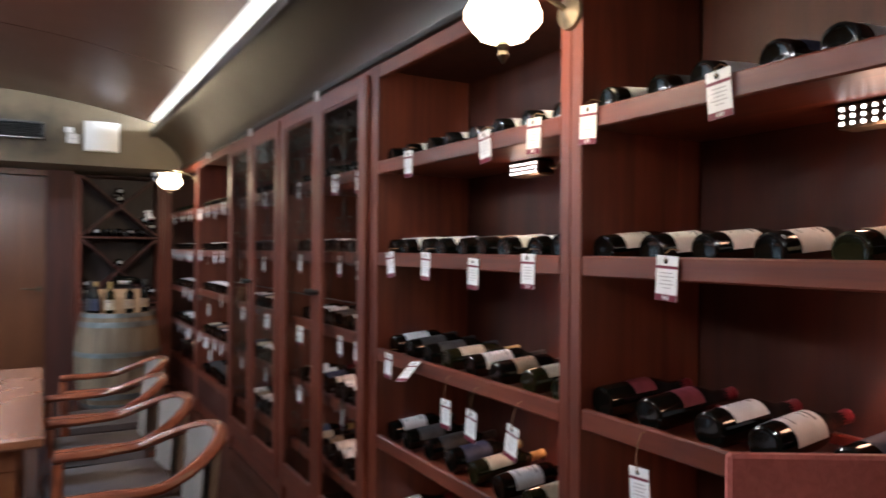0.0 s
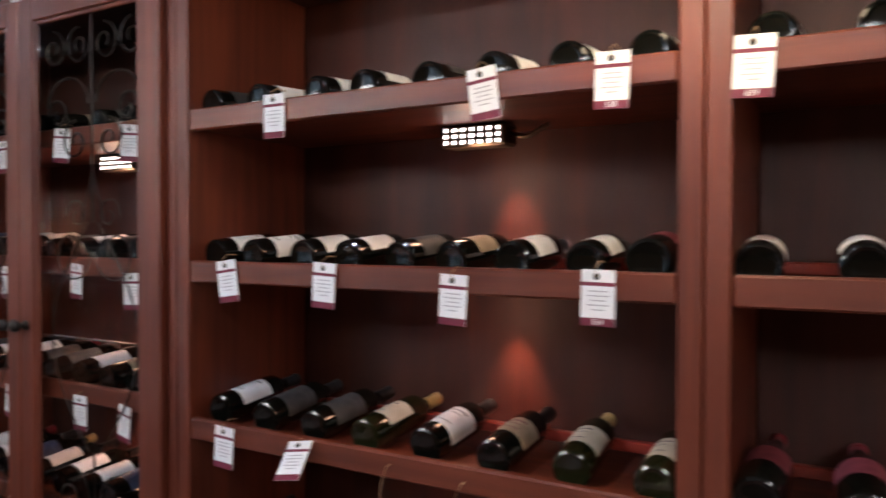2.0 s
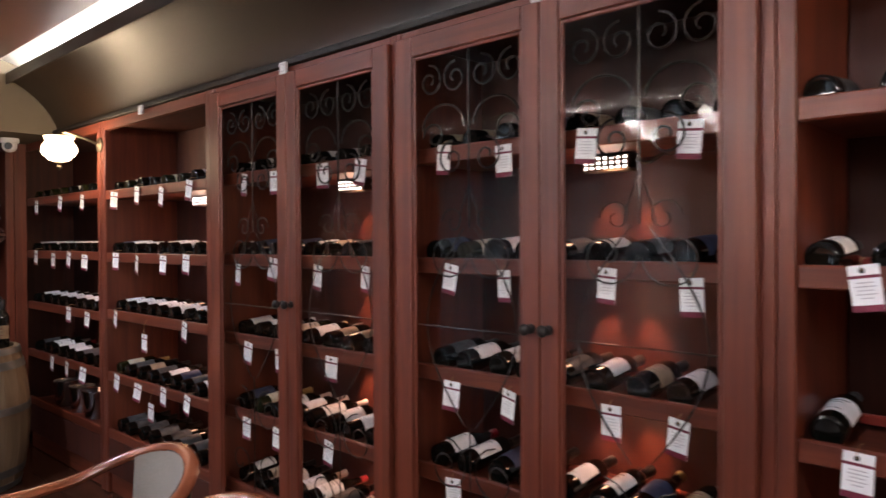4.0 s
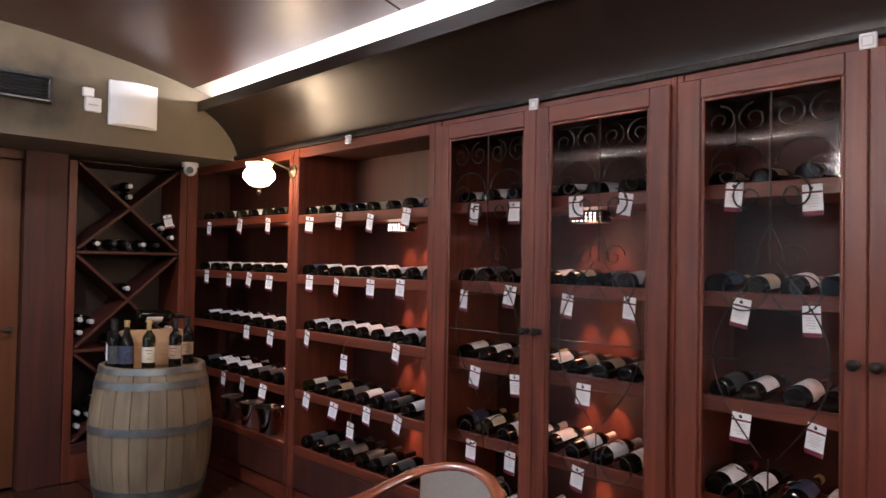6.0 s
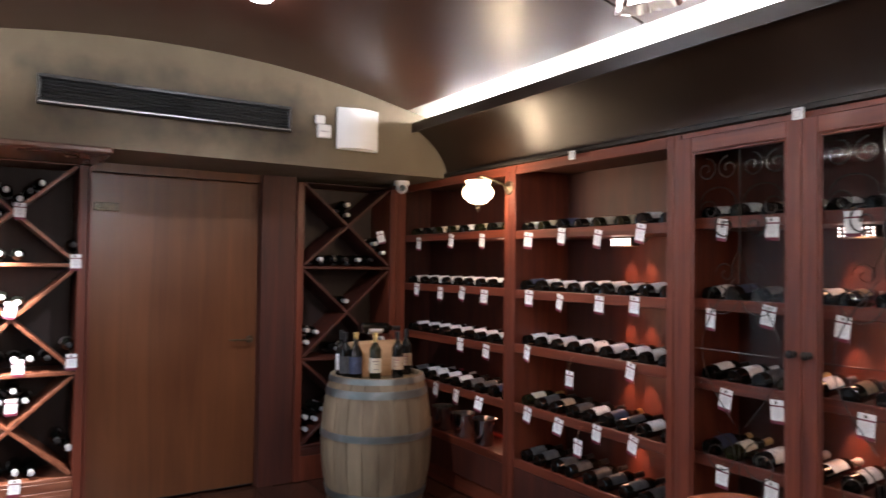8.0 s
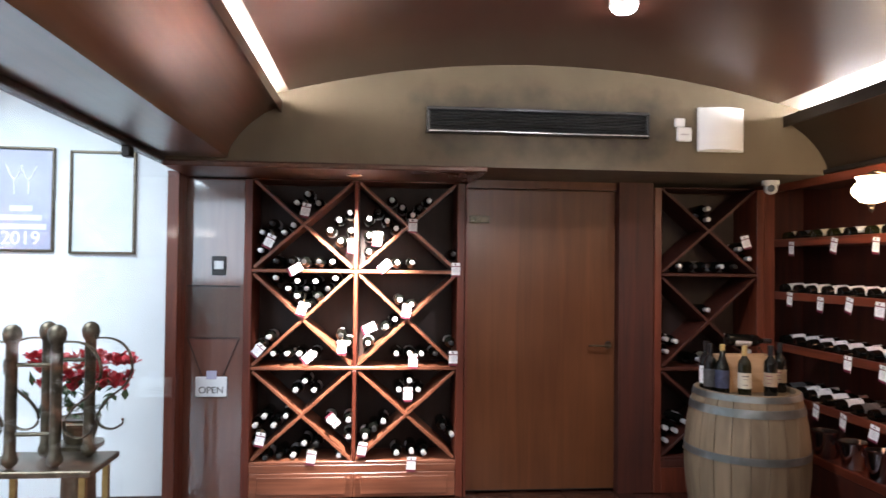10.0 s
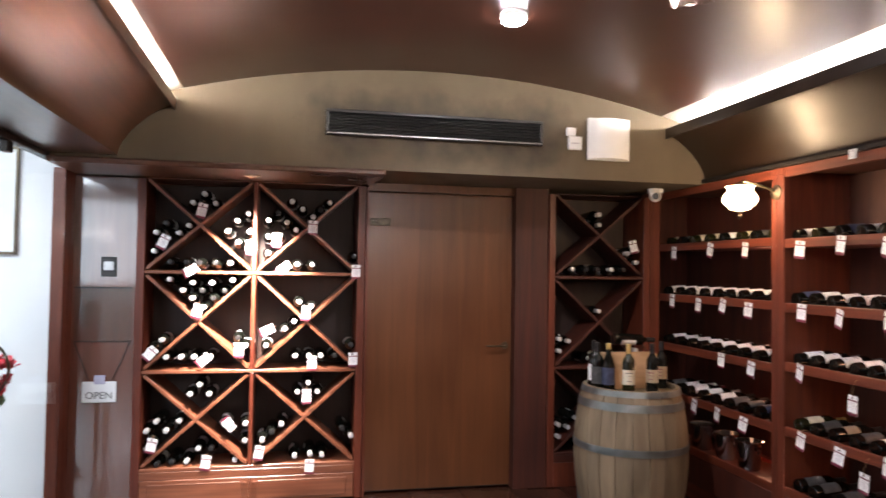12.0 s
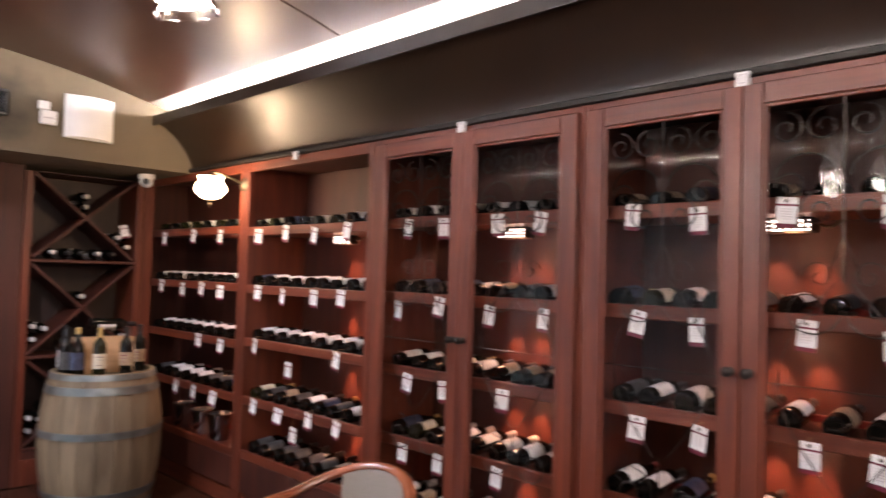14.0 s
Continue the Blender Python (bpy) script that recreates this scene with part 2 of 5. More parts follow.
FOIL = {k: grained("foil_" + k, d, l, (30, 30, 30), 0.32, 0.05, metal=0.3) for k, d, l in (
    ("black", (0.012, 0.012, 0.013), (0.03, 0.03, 0.03)), ("red", (0.16, 0.012, 0.02), (0.24, 0.02, 0.03)),
    ("silver", (0.5, 0.5, 0.5), (0.66, 0.66, 0.66)), ("gold", (0.42, 0.29, 0.10), (0.56, 0.4, 0.16)))}
LABEL = {k: grained("label_" + k, d, l, (25, 25, 25), 0.6, 0.05, vary=0.08) for k, d, l in (
    ("white", (0.72, 0.71, 0.70), (0.84, 0.83, 0.82)), ("cream", (0.56, 0.49, 0.36), (0.70, 0.63, 0.49)),
    ("charcoal", (0.035, 0.035, 0.036), (0.07, 0.07, 0.07)), ("wine", (0.20, 0.035, 0.05), (0.30, 0.06, 0.08)),
    ("tan", (0.28, 0.20, 0.13), (0.40, 0.30, 0.20)), ("navy", (0.02, 0.024, 0.05), (0.05, 0.06, 0.11)))}


# ---- mesh helpers ----
def box(bm, lo, hi, bevel=0.0):
    lo, hi = [min(a, b) for a, b in zip(lo, hi)], [max(a, b) for a, b in zip(lo, hi)]
    m = Matrix.Translation([(a + b) / 2 for a, b in zip(lo, hi)]) @ Matrix.Diagonal([b - a for a, b in zip(lo, hi)] + [1])
    made = bmesh.ops.create_cube(bm, size=1, matrix=m)["verts"]
    if bevel:
        edges = list({e for v in made for e in v.link_edges})
        bmesh.ops.bevel(bm, geom=edges, offset=bevel, segments=1, affect="EDGES")
    return bm


def part(name, bm, mat, parent=None, label="", smooth=False):
    me = bpy.data.meshes.new(name)
    bmesh.ops.recalc_face_normals(bm, faces=bm.faces)
    bm.to_mesh(me)
    bm.free()
    me.materials.append(mat)
    if smooth:
        for p in me.polygons:
            p.use_smooth = True
        me.set_sharp_from_angle(angle=radians(40))
    ob = new(name, me)
    ob.parent = parent
    return tagged(ob, label)


def boxpart(name, lo, hi, mat, parent=None, label="", bevel=0.003):
    return part(name, box(bmesh.new(), lo, hi, bevel), mat, parent, label)


def structure(name, bm, mat, label, smooth=False):
    return tagged(part(name, bm, mat, None, label, smooth), label, "", "", "structure")


def thing(name, place, label, category, group=""):
    e = new(name)
    e.empty_display_size = 0.1
    e.matrix_world = Matrix.Translation(place) if not isinstance(place, Matrix) else place
    return tagged(e, label, category, group)


def lathe(bm, profile, segments=20, m=Matrix(), wave=0.0, waves=8):
    """Turns (height, radius) pairs round the z axis of m."""
    rings = []
    for i, (h, r) in enumerate(profile):
        if r < 1e-5:
            rings.append([bm.verts.new(m @ Vector((0, 0, h)))])
        else:
            rings.append([bm.verts.new(m @ Vector((r * (1 + wave * i / len(profile) * math.cos(waves * a)) * math.cos(a), r * (1 + wave * i / len(profile) * math.cos(waves * a)) * math.sin(a), h)))
                          for a in (2 * math.pi * k / segments for k in range(segments))])
    for a, b in zip(rings, rings[1:]):
        for k in range(segments):
            k2 = (k + 1) % segments
            f = [a[k % len(a)], a[k2 % len(a)], b[k2 % len(b)], b[k % len(b)]]
            f = [v for i, v in enumerate(f) if v not in f[:i]]
            if len(f) > 2:
                bm.faces.new(f)
    return bm


def tube(bm, points, radius, segments=6, flat=1.0):
    """A rod along points; flat under 1 makes it a strap."""
    pts = [Vector(p) for p in points]
    rings = []
    for i, p in enumerate(pts):
        d = (pts[min(i + 1, len(pts) - 1)] - pts[max(i - 1, 0)]).normalized()
        up = Vector((0, 0, 1)) if abs(d.z) < 0.95 else Vector((1, 0, 0))
        u = d.cross(up).normalized()
        v = d.cross(u)
        rings.append([bm.verts.new(p + radius * (math.cos(a) * u + flat * math.sin(a) * v)) for a in (2 * math.pi * k / segments for k in range(segments))])
    for a, b in zip(rings, rings[1:]):
        for k in range(segments):
            bm.faces.new((a[k], a[(k + 1) % segments], b[(k + 1) % segments], b[k]))
    bm.faces.new(rings[0][::-1])
    bm.faces.new(rings[-1])
    return bm


def sweep(bm, profile, y0, y1, steps=1):
    """A profile of (x, z) pairs drawn along y."""
    rows_ = [[bm.verts.new((x, y0 + (y1 - y0) * j / steps, z)) for x, z in profile] for j in range(steps + 1)]
    for a, b in zip(rows_, rows_[1:]):
        for i in range(len(profile) - 1):
            bm.faces.new((a[i], a[i + 1], b[i + 1], b[i]))
    return bm


def solid_sweep(bm, profile, y0, y1):
    sweep(bm, profile + profile[:1], y0, y1)
    bmesh.ops.remove_doubles(bm, verts=bm.verts, dist=1e-5)
    for y in (y0, y1):
        ring = [min(bm.verts, key=lambda v: (v.co - Vector((x, y, z))).length) for x, z in profile]
        bm.faces.new(ring)
    return bm


def lettering(name, text, size, m, mat, parent):
    """Text as a thin mesh; m takes its plane (x right, y up) into the world."""
    c = bpy.data.curves.new(name, "FONT")
    c.body, c.size, c.align_x, c.align_y, c.extrude = text, size, "CENTER", "CENTER", 0.0004
    o = bpy.data.objects.new(name, c)
    scene.collection.objects.link(o)
    me = bpy.data.meshes.new_from_object(o.evaluated_get(bpy.context.evaluated_depsgraph_get()))
    bpy.data.objects.remove(o)
    me.transform(m)
    me.materials.append(mat)
    ob = new(name, me)
    ob.parent = parent
    return ob


# ---- shell of the room ----
structure("floor", box(bmesh.new(), (-5.8, NEAR - 0.1, -0.12), (1.75, 8.3, -0.006)), FLOOR, "dark stained wooden floor")
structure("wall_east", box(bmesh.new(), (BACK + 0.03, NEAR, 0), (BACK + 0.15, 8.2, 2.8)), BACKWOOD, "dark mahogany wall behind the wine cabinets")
structure("wall_south", box(bmesh.new(), (LEFT - 0.12, NEAR - 0.12, 0), (BACK + 0.15, NEAR, 2.8)), DOORWOOD, "brown wood panelled wall")
# Unseen wall, carried to y 4.6 to cut the lobby's light and reflections.
structure("wall_west", box(bmesh.new(), (LEFT - 0.12, NEAR, 0), (LEFT, 4.6, 2.8)), DOORWOOD, "brown wood panelled wall")
bm = box(bmesh.new(), (LEFT - 0.12, RACK + 0.32, 0), (BACK, RACK + 0.44, HEAD))
structure("wall_north", bm, BACKWOOD, "dark mahogany wall behind the racks")

# fascia over the end recess, with the curve of the vault as its top
bm = bmesh.new()
xs = [LEFT + (1.35 - LEFT) * i / 40 for i in range(41)]
low = [bm.verts.new((x, END, HEAD - 0.02)) for x in xs]
top = [bm.verts.new((x, END, vault_z(x) + 0.05)) for x in xs]
for i in range(40):
    bm.faces.new((low[i], low[i + 1], top[i + 1], top[i]))
ext = bmesh.ops.extrude_face_region(bm, geom=bm.faces[:])["geom"]
bmesh.ops.translate(bm, verts=[v for v in ext if isinstance(v, bmesh.types.BMVert)], vec=(0, RACK + 0.44 - END, 0))
structure("wall_fascia", bm, SOOTED, "khaki plastered fascia under the vault with smoke stains")
structure("trim", box(bmesh.new(), (LEFT + 0.02, END - 0.035, HEAD - 0.055), (-0.98, END + 0.5, HEAD - 0.021), 0.008), BEAM, "lacquered wooden ledge under the fascia")

# vault, in three lengths with shallow joints
for i, (y0, y1) in enumerate(((NEAR, 2.2), (2.212, 5.02), (5.032, END))):
    prof = [(x, vault_z(x)) for x in [-2.150 + 2.99 * k / 48 for k in range(49)]]
    prof += [(x, z + 0.05) for x, z in prof[::-1]]
    structure("ceiling", solid_sweep(bmesh.new(), prof, y0, y1), VAULT, "glossy reddish brown lacquered barrel vault", True)
# Lid runs inside the tips; that white edge stands in for washed light.
for x0, x1 in ((-2.45, -2.153), (0.843, 1.138)):
    prof = [(x0 + (x1 - x0) * k / 8, vault_z(x0 + (x1 - x0) * k / 8) + 0.002) for k in range(9)]
    prof += [(x, z + 0.05) for x, z in prof[::-1]]
    structure("ceiling", solid_sweep(bmesh.new(), prof, NEAR, END), COVEWHITE, "white lid of the lighting cove, its inner edge carrying the light wash", True)
structure("ceiling", box(bmesh.new(), (-5.8, NEAR - 0.1, 2.86), (BACK + 0.15, 8.3, 2.95)), PLASTER, "plaster slab above the vault")


def soffit(sign, x_tip, x_low, mat, y0, y1, name, label):
    """Hollow cove: an S-shaped face from the low edge up to a tip, and a trough behind it for the tubes."""
    n, prof = 16, []
    for i in range(n + 1):
        a = i / n
        prof.append((x_low + (x_tip - x_low) * (0.12 * a + 0.88 * a ** 1.5), HEAD + 0.015 + 0.285 * (1 - (1 - a) ** 1.3)))
    prof += [(x_tip, HEAD + 0.335), (x_tip + sign * 0.018, HEAD + 0.335), (x_tip + sign * 0.02, HEAD + 0.30), (x_low + sign * 0.12, HEAD + 0.30), (x_low + sign * 0.12, HEAD)]
    prof += [(x_low, HEAD)]
    lip = [(x_tip - sign * 0.010, HEAD + 0.272), (x_tip - sign * 0.012, HEAD + 0.338), (x_tip + sign * 0.018, HEAD + 0.338), (x_tip + sign * 0.018, HEAD + 0.336), (x_tip - sign * 0.001, HEAD + 0.336), (x_tip - sign * 0.001, HEAD + 0.272)]
    structure("trim", solid_sweep(bmesh.new(), lip, y0, y1), mat, "flat lacquered lip along the cornice")
    structure(name, solid_sweep(bmesh.new(), prof, y0, y1), mat, label, True)


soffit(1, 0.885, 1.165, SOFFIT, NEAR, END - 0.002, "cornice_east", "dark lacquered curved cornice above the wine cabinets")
soffit(-1, -2.20, -2.49, BEAM, NEAR, END - 0.002, "cornice_west", "brown lacquered curved cornice above the partition")
structure("beam", box(bmesh.new(), (LEFT - 0.06, NEAR, HEAD + 0.002), (-2.612, RACK + 0.12, 2.86)), BEAM, "brown lacquered beam over the glass partition")
structure("trim", box(bmesh.new(), (LEFT - 0.03, NEAR, HEAD - 0.03), (LEFT + 0.03, RACK - 0.001, HEAD + 0.0), 0.004), IRON, "dark metal head rail of the glass partition")
structure("trim", box(bmesh.new(), (FACE - 0.012, NEAR, HEAD - 0.012), (FACE + 0.02, RACK - 0.002, HEAD + 0.014), 0.004), IRON, "black bead under the cornice")
structure("wall_cove", box(bmesh.new(), (1.14, NEAR, HEAD + 0.302), (1.16, END - 0.003, 2.86)), COVEWHITE, "pale back of the lighting cove")
structure("wall_cove", box(bmesh.new(), (-2.45, NEAR, HEAD + 0.302), (-2.43, END - 0.003, 2.86)), COVEWHITE, "pale back of the lighting cove")

# cove tubes
for x in (1.035, -2.275):
    for k in range(6):
        y0 = NEAR + 0.15 + k * 1.38
        t = thing("cove_light", (x, y0 + 0.6, HEAD + 0.31), "lit white tube light in the ceiling cove", "light", "cove tubes")
        b_ = boxpart("batten", (x - 0.02, y0, HEAD + 0.301), (x + 0.02, y0 + 1.25, HEAD + 0.33), PLASTIC)
        bm = lathe(bmesh.new(), [(0, 0), (0, 0.013), (1.22, 0.013), (1.22, 0)], 10, Matrix.Translation((x, y0 + 0.015, HEAD + 0.348)) @ pose(0, 0, 0, -90))
        g_ = part("tube", bm, TUBEGLOW, None, "glowing tube", True)
        for o in (b_, g_):
            o.parent, o.matrix_parent_inverse = t, t.matrix_world.inverted()


def adopt(parent, *obs):
    for o in obs:
        o.parent, o.matrix_parent_inverse = parent, parent.matrix_world.inverted()


# ---- wine cabinets ----
SHELVES = (1.748, 1.385, 1.03, 0.695, 0.36)
BAYS = [("A", 0.28, 1.403), ("B", 1.487, 2.622), ("C", 2.705, 3.86), ("D", 3.91, 5.08), ("E", 5.165, 6.305), ("F", 6.41, 7.674)]
TOPZ = 2.08


def shelf_tops(bay):
    return {"B": (1.748, 1.385, 1.005, 0.66, 0.33), "A": (1.748, 1.385, 1.005, 0.66, 0.33), "E": (1.735, 1.380, 1.055, 0.70, 0.37)}.get(bay, SHELVES)


def spiral(y, z, r, turns, start, way=1, n=22):
    return [(0, y + way * r * (1 - 0.8 * i / n) * math.cos(start + turns * 2 * math.pi * i / n), z + r * (1 - 0.8 * i / n) * math.sin(start + turns * 2 * math.pi * i / n)) for i in range(n + 1)]


def glazed_door(bay, y0, y1, knob_y):
    """A framed glass leaf between y0 and y1 with wrought scrollwork behind the pane."""
    z0, z1, x0, x1 = 0.12, 2.108, FACE - 0.022, FACE + 0.0
    # the meeting stile is slimmer than the hanging stile
    ra = 0.068
    lo_st, hi_st = (0.063, 0.079) if knob_y - y0 < y1 - knob_y else (0.079, 0.063)
    g0, g1 = y0 + lo_st, y1 - hi_st
    bm = bmesh.new()
    box(bm, (x0, y0, z0), (x1, g0, z1), 0.004)
    box(bm, (x0, g1, z0), (x1, y1, z1), 0.004)
    leaf = part("door", bm, WOOD_V, bay, "mahogany framed glass door, closed")
    boxpart("rail", (x0 + 0.001, g0, z1 - ra), (x1, g1, z1), WOOD_H, leaf)
    boxpart("rail", (x0 + 0.001, g0, z0), (x1, g1, z0 + 0.12), WOOD_H, leaf)
    bm = bmesh.new()
    b = 0.012
    for lo, hi in (((g0, z0 + 0.12), (g0 + b, z1 - ra)), ((g1 - b, z0 + 0.12), (g1, z1 - ra)), ((g0 + b, z1 - ra - b), (g1 - b, z1 - ra))):
        box(bm, (x0 + 0.006, lo[0], lo[1]), (x1 - 0.004, hi[0], hi[1]), 0.003)
    part("glazing_bead", bm, WOOD_V, leaf)
    pane = part("pane", box(bmesh.new(), (FACE - 0.012, g0 - 0.004, z0 + 0.11), (FACE - 0.008, g1 + 0.004, z1 - ra + 0.004)), PANE, leaf, "clear glass pane")
    pane.visible_shadow = False
    # scrollwork
    bm = bmesh.new()
    c, w = (g0 + g1) / 2, (g1 - g0) / 2
    lines = []
    for s in (1, -1):
        lines.append(spiral(c + s * w * 0.25, 1.955, w * 0.24, 1.4, math.pi / 2, -s))
        lines.append(spiral(c + s * w * 0.74, 1.955, w * 0.24, 1.4, math.pi / 2, s))
        lines.append([(0, c + s * w * (0.48 + 0.40 * math.cos(math.pi * i / 14)), 1.80 + 0.075 * math.sin(math.pi * i / 14)) for i in range(15)])
        lines.append(spiral(c + s * w * 0.66, 1.775, w * 0.22, 1.2, 0, s))
        lines.append(spiral(c + s * w * 0.32, 1.70, w * 0.26, 1.3, math.pi / 2, -s))
        lines.append(spiral(c + s * w * 0.30, 1.50, w * 0.22, 1.2, 0, s))
        lines.append(spiral(c + s * w * 0.42, 1.40, w * 0.40, 1.2, math.pi, s))
        lines.append(spiral(c + s * w * 0.45, 0.72, w * 0.42, 1.3, math.pi / 2, s))
        lines.append(spiral(c + s * w * 0.5, 0.48, w * 0.38, 1.2, -math.pi / 2, -s))
        lines.append([(0, c + s * w * (0.10 + 0.72 * math.sin(math.pi * i / 14)), 0.86 + 0.62 * i / 14) for i in range(15)])
        lines.append([(0, c + s * w * 0.10 * (1 + math.cos(math.pi * i / 8)), 1.48 + 0.16 * i / 8) for i in range(9)])
    lines.append([(0, c - w, 1.165), (0, c + w, 1.165)])
    lines.append([(0, c, 0.26), (0, c, 0.86)])
    lines.append([(0, c, 1.48), (0, c, 2.035)])
    for ln in lines:
        tube(bm, [(FACE + 0.008, y, z) for _, y, z in ln], 0.0036 if max(z for _, _, z in ln) > 1.75 else 0.0026, 6)
    part("scrollwork", bm, SCROLL, leaf, "thin black wrought iron scrolls", True)
    bm = lathe(bmesh.new(), [(0, 0), (0, 0.014), (0.006, 0.014), (0.010, 0.007), (0.020, 0.007), (0.026, 0.015), (0.036, 0.017), (0.044, 0.011), (0.047, 0)], 14, Matrix.Translation((x0, knob_y, 1.192)) @ pose(0, 0, 0, 0, -90))
    part("knob", bm, IRON, leaf, "dark turned knob", True)


def cabinet(bay, y0, y1, left_post, right_post, doors):
    """One bay: y0..y1 is the clear opening; posts give the widths of the uprights that belong to it."""
    kind = "glazed wine cabinet with closed double doors and five shelves of bottles" if doors else "open mahogany wine cabinet with five shelves of bottles"
    root = thing("wine_cabinet", (FACE, (y0 + y1) / 2, 0), kind, "cabinet", "wine cabinets along the wall")
    made = []

    def add(name, lo, hi, mat, label="", bevel=0.003):
        o = boxpart(name, lo, hi, mat, None, label, bevel)
        made.append(o)
        return o

    for a, b in ((y0 - right_post, y0), (y1, y1 + left_post)):
        if b - a > 0.004:
            add("upright", (FACE, a + 0.0005, 0), (BACK, b - 0.0005, HEAD - 0.013), WOOD_V)
            if b - a > 0.05:
                bm = bmesh.new()
                for k in range(2):
                    yy = a + (b - a) * (0.30 + 0.40 * k)
                    box(bm, (FACE - 0.005, yy - 0.010, 0.12), (FACE - 0.0002, yy + 0.010, 2.10), 0.002)
                made.append(part("moulding", bm, WOOD_V))
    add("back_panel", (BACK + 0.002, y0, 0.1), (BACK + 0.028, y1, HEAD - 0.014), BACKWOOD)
    add("top_rail", (FACE + 0.002, y0 + 0.001, TOPZ), (FACE + 0.03, y1 - 0.001, HEAD - 0.014), WOOD_H)
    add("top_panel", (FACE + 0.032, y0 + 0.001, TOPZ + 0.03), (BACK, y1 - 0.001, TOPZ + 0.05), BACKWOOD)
    add("plinth", (FACE + 0.02, y0 + 0.001, 0), (FACE + 0.045, y1 - 0.001, 0.115), WOOD_H)
    inset = 0.035 if doors else 0.0
    for z in shelf_tops(bay):
        add("shelf", (FACE + inset + 0.025, y0 + 0.001, z - 0.046), (BACK - 0.0, y1 - 0.001, z - 0.025), WOOD_H)
        add("shelf_edge", (FACE + inset + 0.002, y0 + 0.001, z - 0.052), (FACE + inset + 0.024, y1 - 0.001, z), WOOD_H, "", 0.004)
        add("neck_rail", (FACE + 0.285, y0 + 0.002, z - 0.012), (FACE + 0.305, y1 - 0.002, z + 0.012), REDRAIL)
    if not doors:
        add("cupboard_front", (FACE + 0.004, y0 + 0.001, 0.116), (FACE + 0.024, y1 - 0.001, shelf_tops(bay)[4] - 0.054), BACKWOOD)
    adopt(root, *made)
    if doors:
        mid = (y0 + y1) / 2
        for a, b, kn in ((y0 - 0.008, mid - 0.0006, mid - 0.030), (mid + 0.0006, y1 + 0.008, mid + 0.030)):
            before = set(bpy.data.objects)
            glazed_door(None, a, b, kn)
            for o in set(bpy.data.objects) - before:
                if o.parent is None:
                    adopt(root, o)
    return root


POSTS = {"A": (0.0415, 0.10), "B": (0.0415, 0.0415), "C": (0.025, 0.0415), "D": (0.0425, 0.025), "E": (0.0525, 0.0425), "F": (0.0, 0.0525)}
for bay, y0, y1 in BAYS:
    cabinet(bay, y0, y1, *POSTS[bay], bay in "CD")
structure("wall_panel", box(bmesh.new(), (FACE, NEAR, 0), (FACE + 0.03, 0.178, HEAD - 0.013)), WOOD_V, "plain mahogany panel beyond the cabinets")

# numbered plates over the bays
for y in (3.285, 4.51, 5.79):
    t = thing("number_plate", (FACE - 0.022, y, 2.128), "small square white plate with a printed mark on the cabinet head", "sign", "cabinet plates")
    bits = [boxpart("plate", (FACE - 0.026, y - 0.023, 2.104), (FACE - 0.013, y + 0.023, 2.15), PLASTIC, None, "", 0.002)]
    bm = bmesh.new()
    for a in (-1, 1):
        box(bm, (FACE - 0.0275, y - 0.015, 2.127 + a * 0.014 - 0.0015), (FACE - 0.0262, y + 0.015, 2.127 + a * 0.014 + 0.0015))
        box(bm, (FACE - 0.0275, y + a * 0.015 - 0.0015, 2.1145), (FACE - 0.0262, y + a * 0.015 + 0.0015, 2.1395))
    bits.append(part("print", bm, INK))
    adopt(t, *bits)

LAMP_AT = {"A": 0.49, "B": 0.44, "C": 0.457, "D": 0.445, "E": 0.46, "F": 0.30}
# perforated strip lights under the upper shelves, with the pools of light that they throw on the backs
for bay, y0, y1 in BAYS:
    if bay == "F":
        continue
    z = shelf_tops(bay)[0] - 0.047
    c = y0 + (y1 - y0) * LAMP_AT[bay]
    t = thing("shelf_light", (FACE + 0.25, c, z), "perforated metal lamp under the top shelf, lit", "lamp", "cabinet lamps")
    bits = [boxpart("housing", (FACE + 0.25, c - 0.082, z - 0.052), (FACE + 0.32, c + 0.082, z - 0.001), BRONZE, None, "", 0.006)]
    bm = bmesh.new()
    for r in range(3):
        for k in range(7):
            m = Matrix.Translation((FACE + 0.2485, c - 0.066 + k * 0.022, z - 0.042 + r * 0.0145)) @ pose(0, 0, 0, 0, -90)
            bmesh.ops.create_circle(bm, cap_ends=True, segments=8, radius=0.0046, matrix=m)
    bits.append(tagged(part("lit_grille", bm, DOTGLOW, None, "glowing round holes"), kind="stuff"))
    bits.append(part("cable", tube(bmesh.new(), [(FACE + 0.29, c - 0.082 - 0.01 * k, z - 0.02 - 0.012 * math.sin(k * 0.5)) for k in range(10)], 0.006, 6), BRONZE, None, "", True))
    adopt(t, *bits)
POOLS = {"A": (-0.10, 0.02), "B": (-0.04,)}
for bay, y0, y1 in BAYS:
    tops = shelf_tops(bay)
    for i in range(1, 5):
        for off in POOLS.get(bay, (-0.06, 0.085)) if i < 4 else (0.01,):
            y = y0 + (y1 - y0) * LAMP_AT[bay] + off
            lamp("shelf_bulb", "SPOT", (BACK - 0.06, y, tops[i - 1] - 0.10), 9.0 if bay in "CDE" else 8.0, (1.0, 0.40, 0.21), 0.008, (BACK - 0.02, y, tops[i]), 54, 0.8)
    # Unseen fill under each shelf, added to lift the bottles and backs.
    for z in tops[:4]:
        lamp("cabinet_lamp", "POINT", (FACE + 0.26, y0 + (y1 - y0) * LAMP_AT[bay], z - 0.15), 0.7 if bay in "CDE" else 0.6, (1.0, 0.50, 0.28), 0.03)

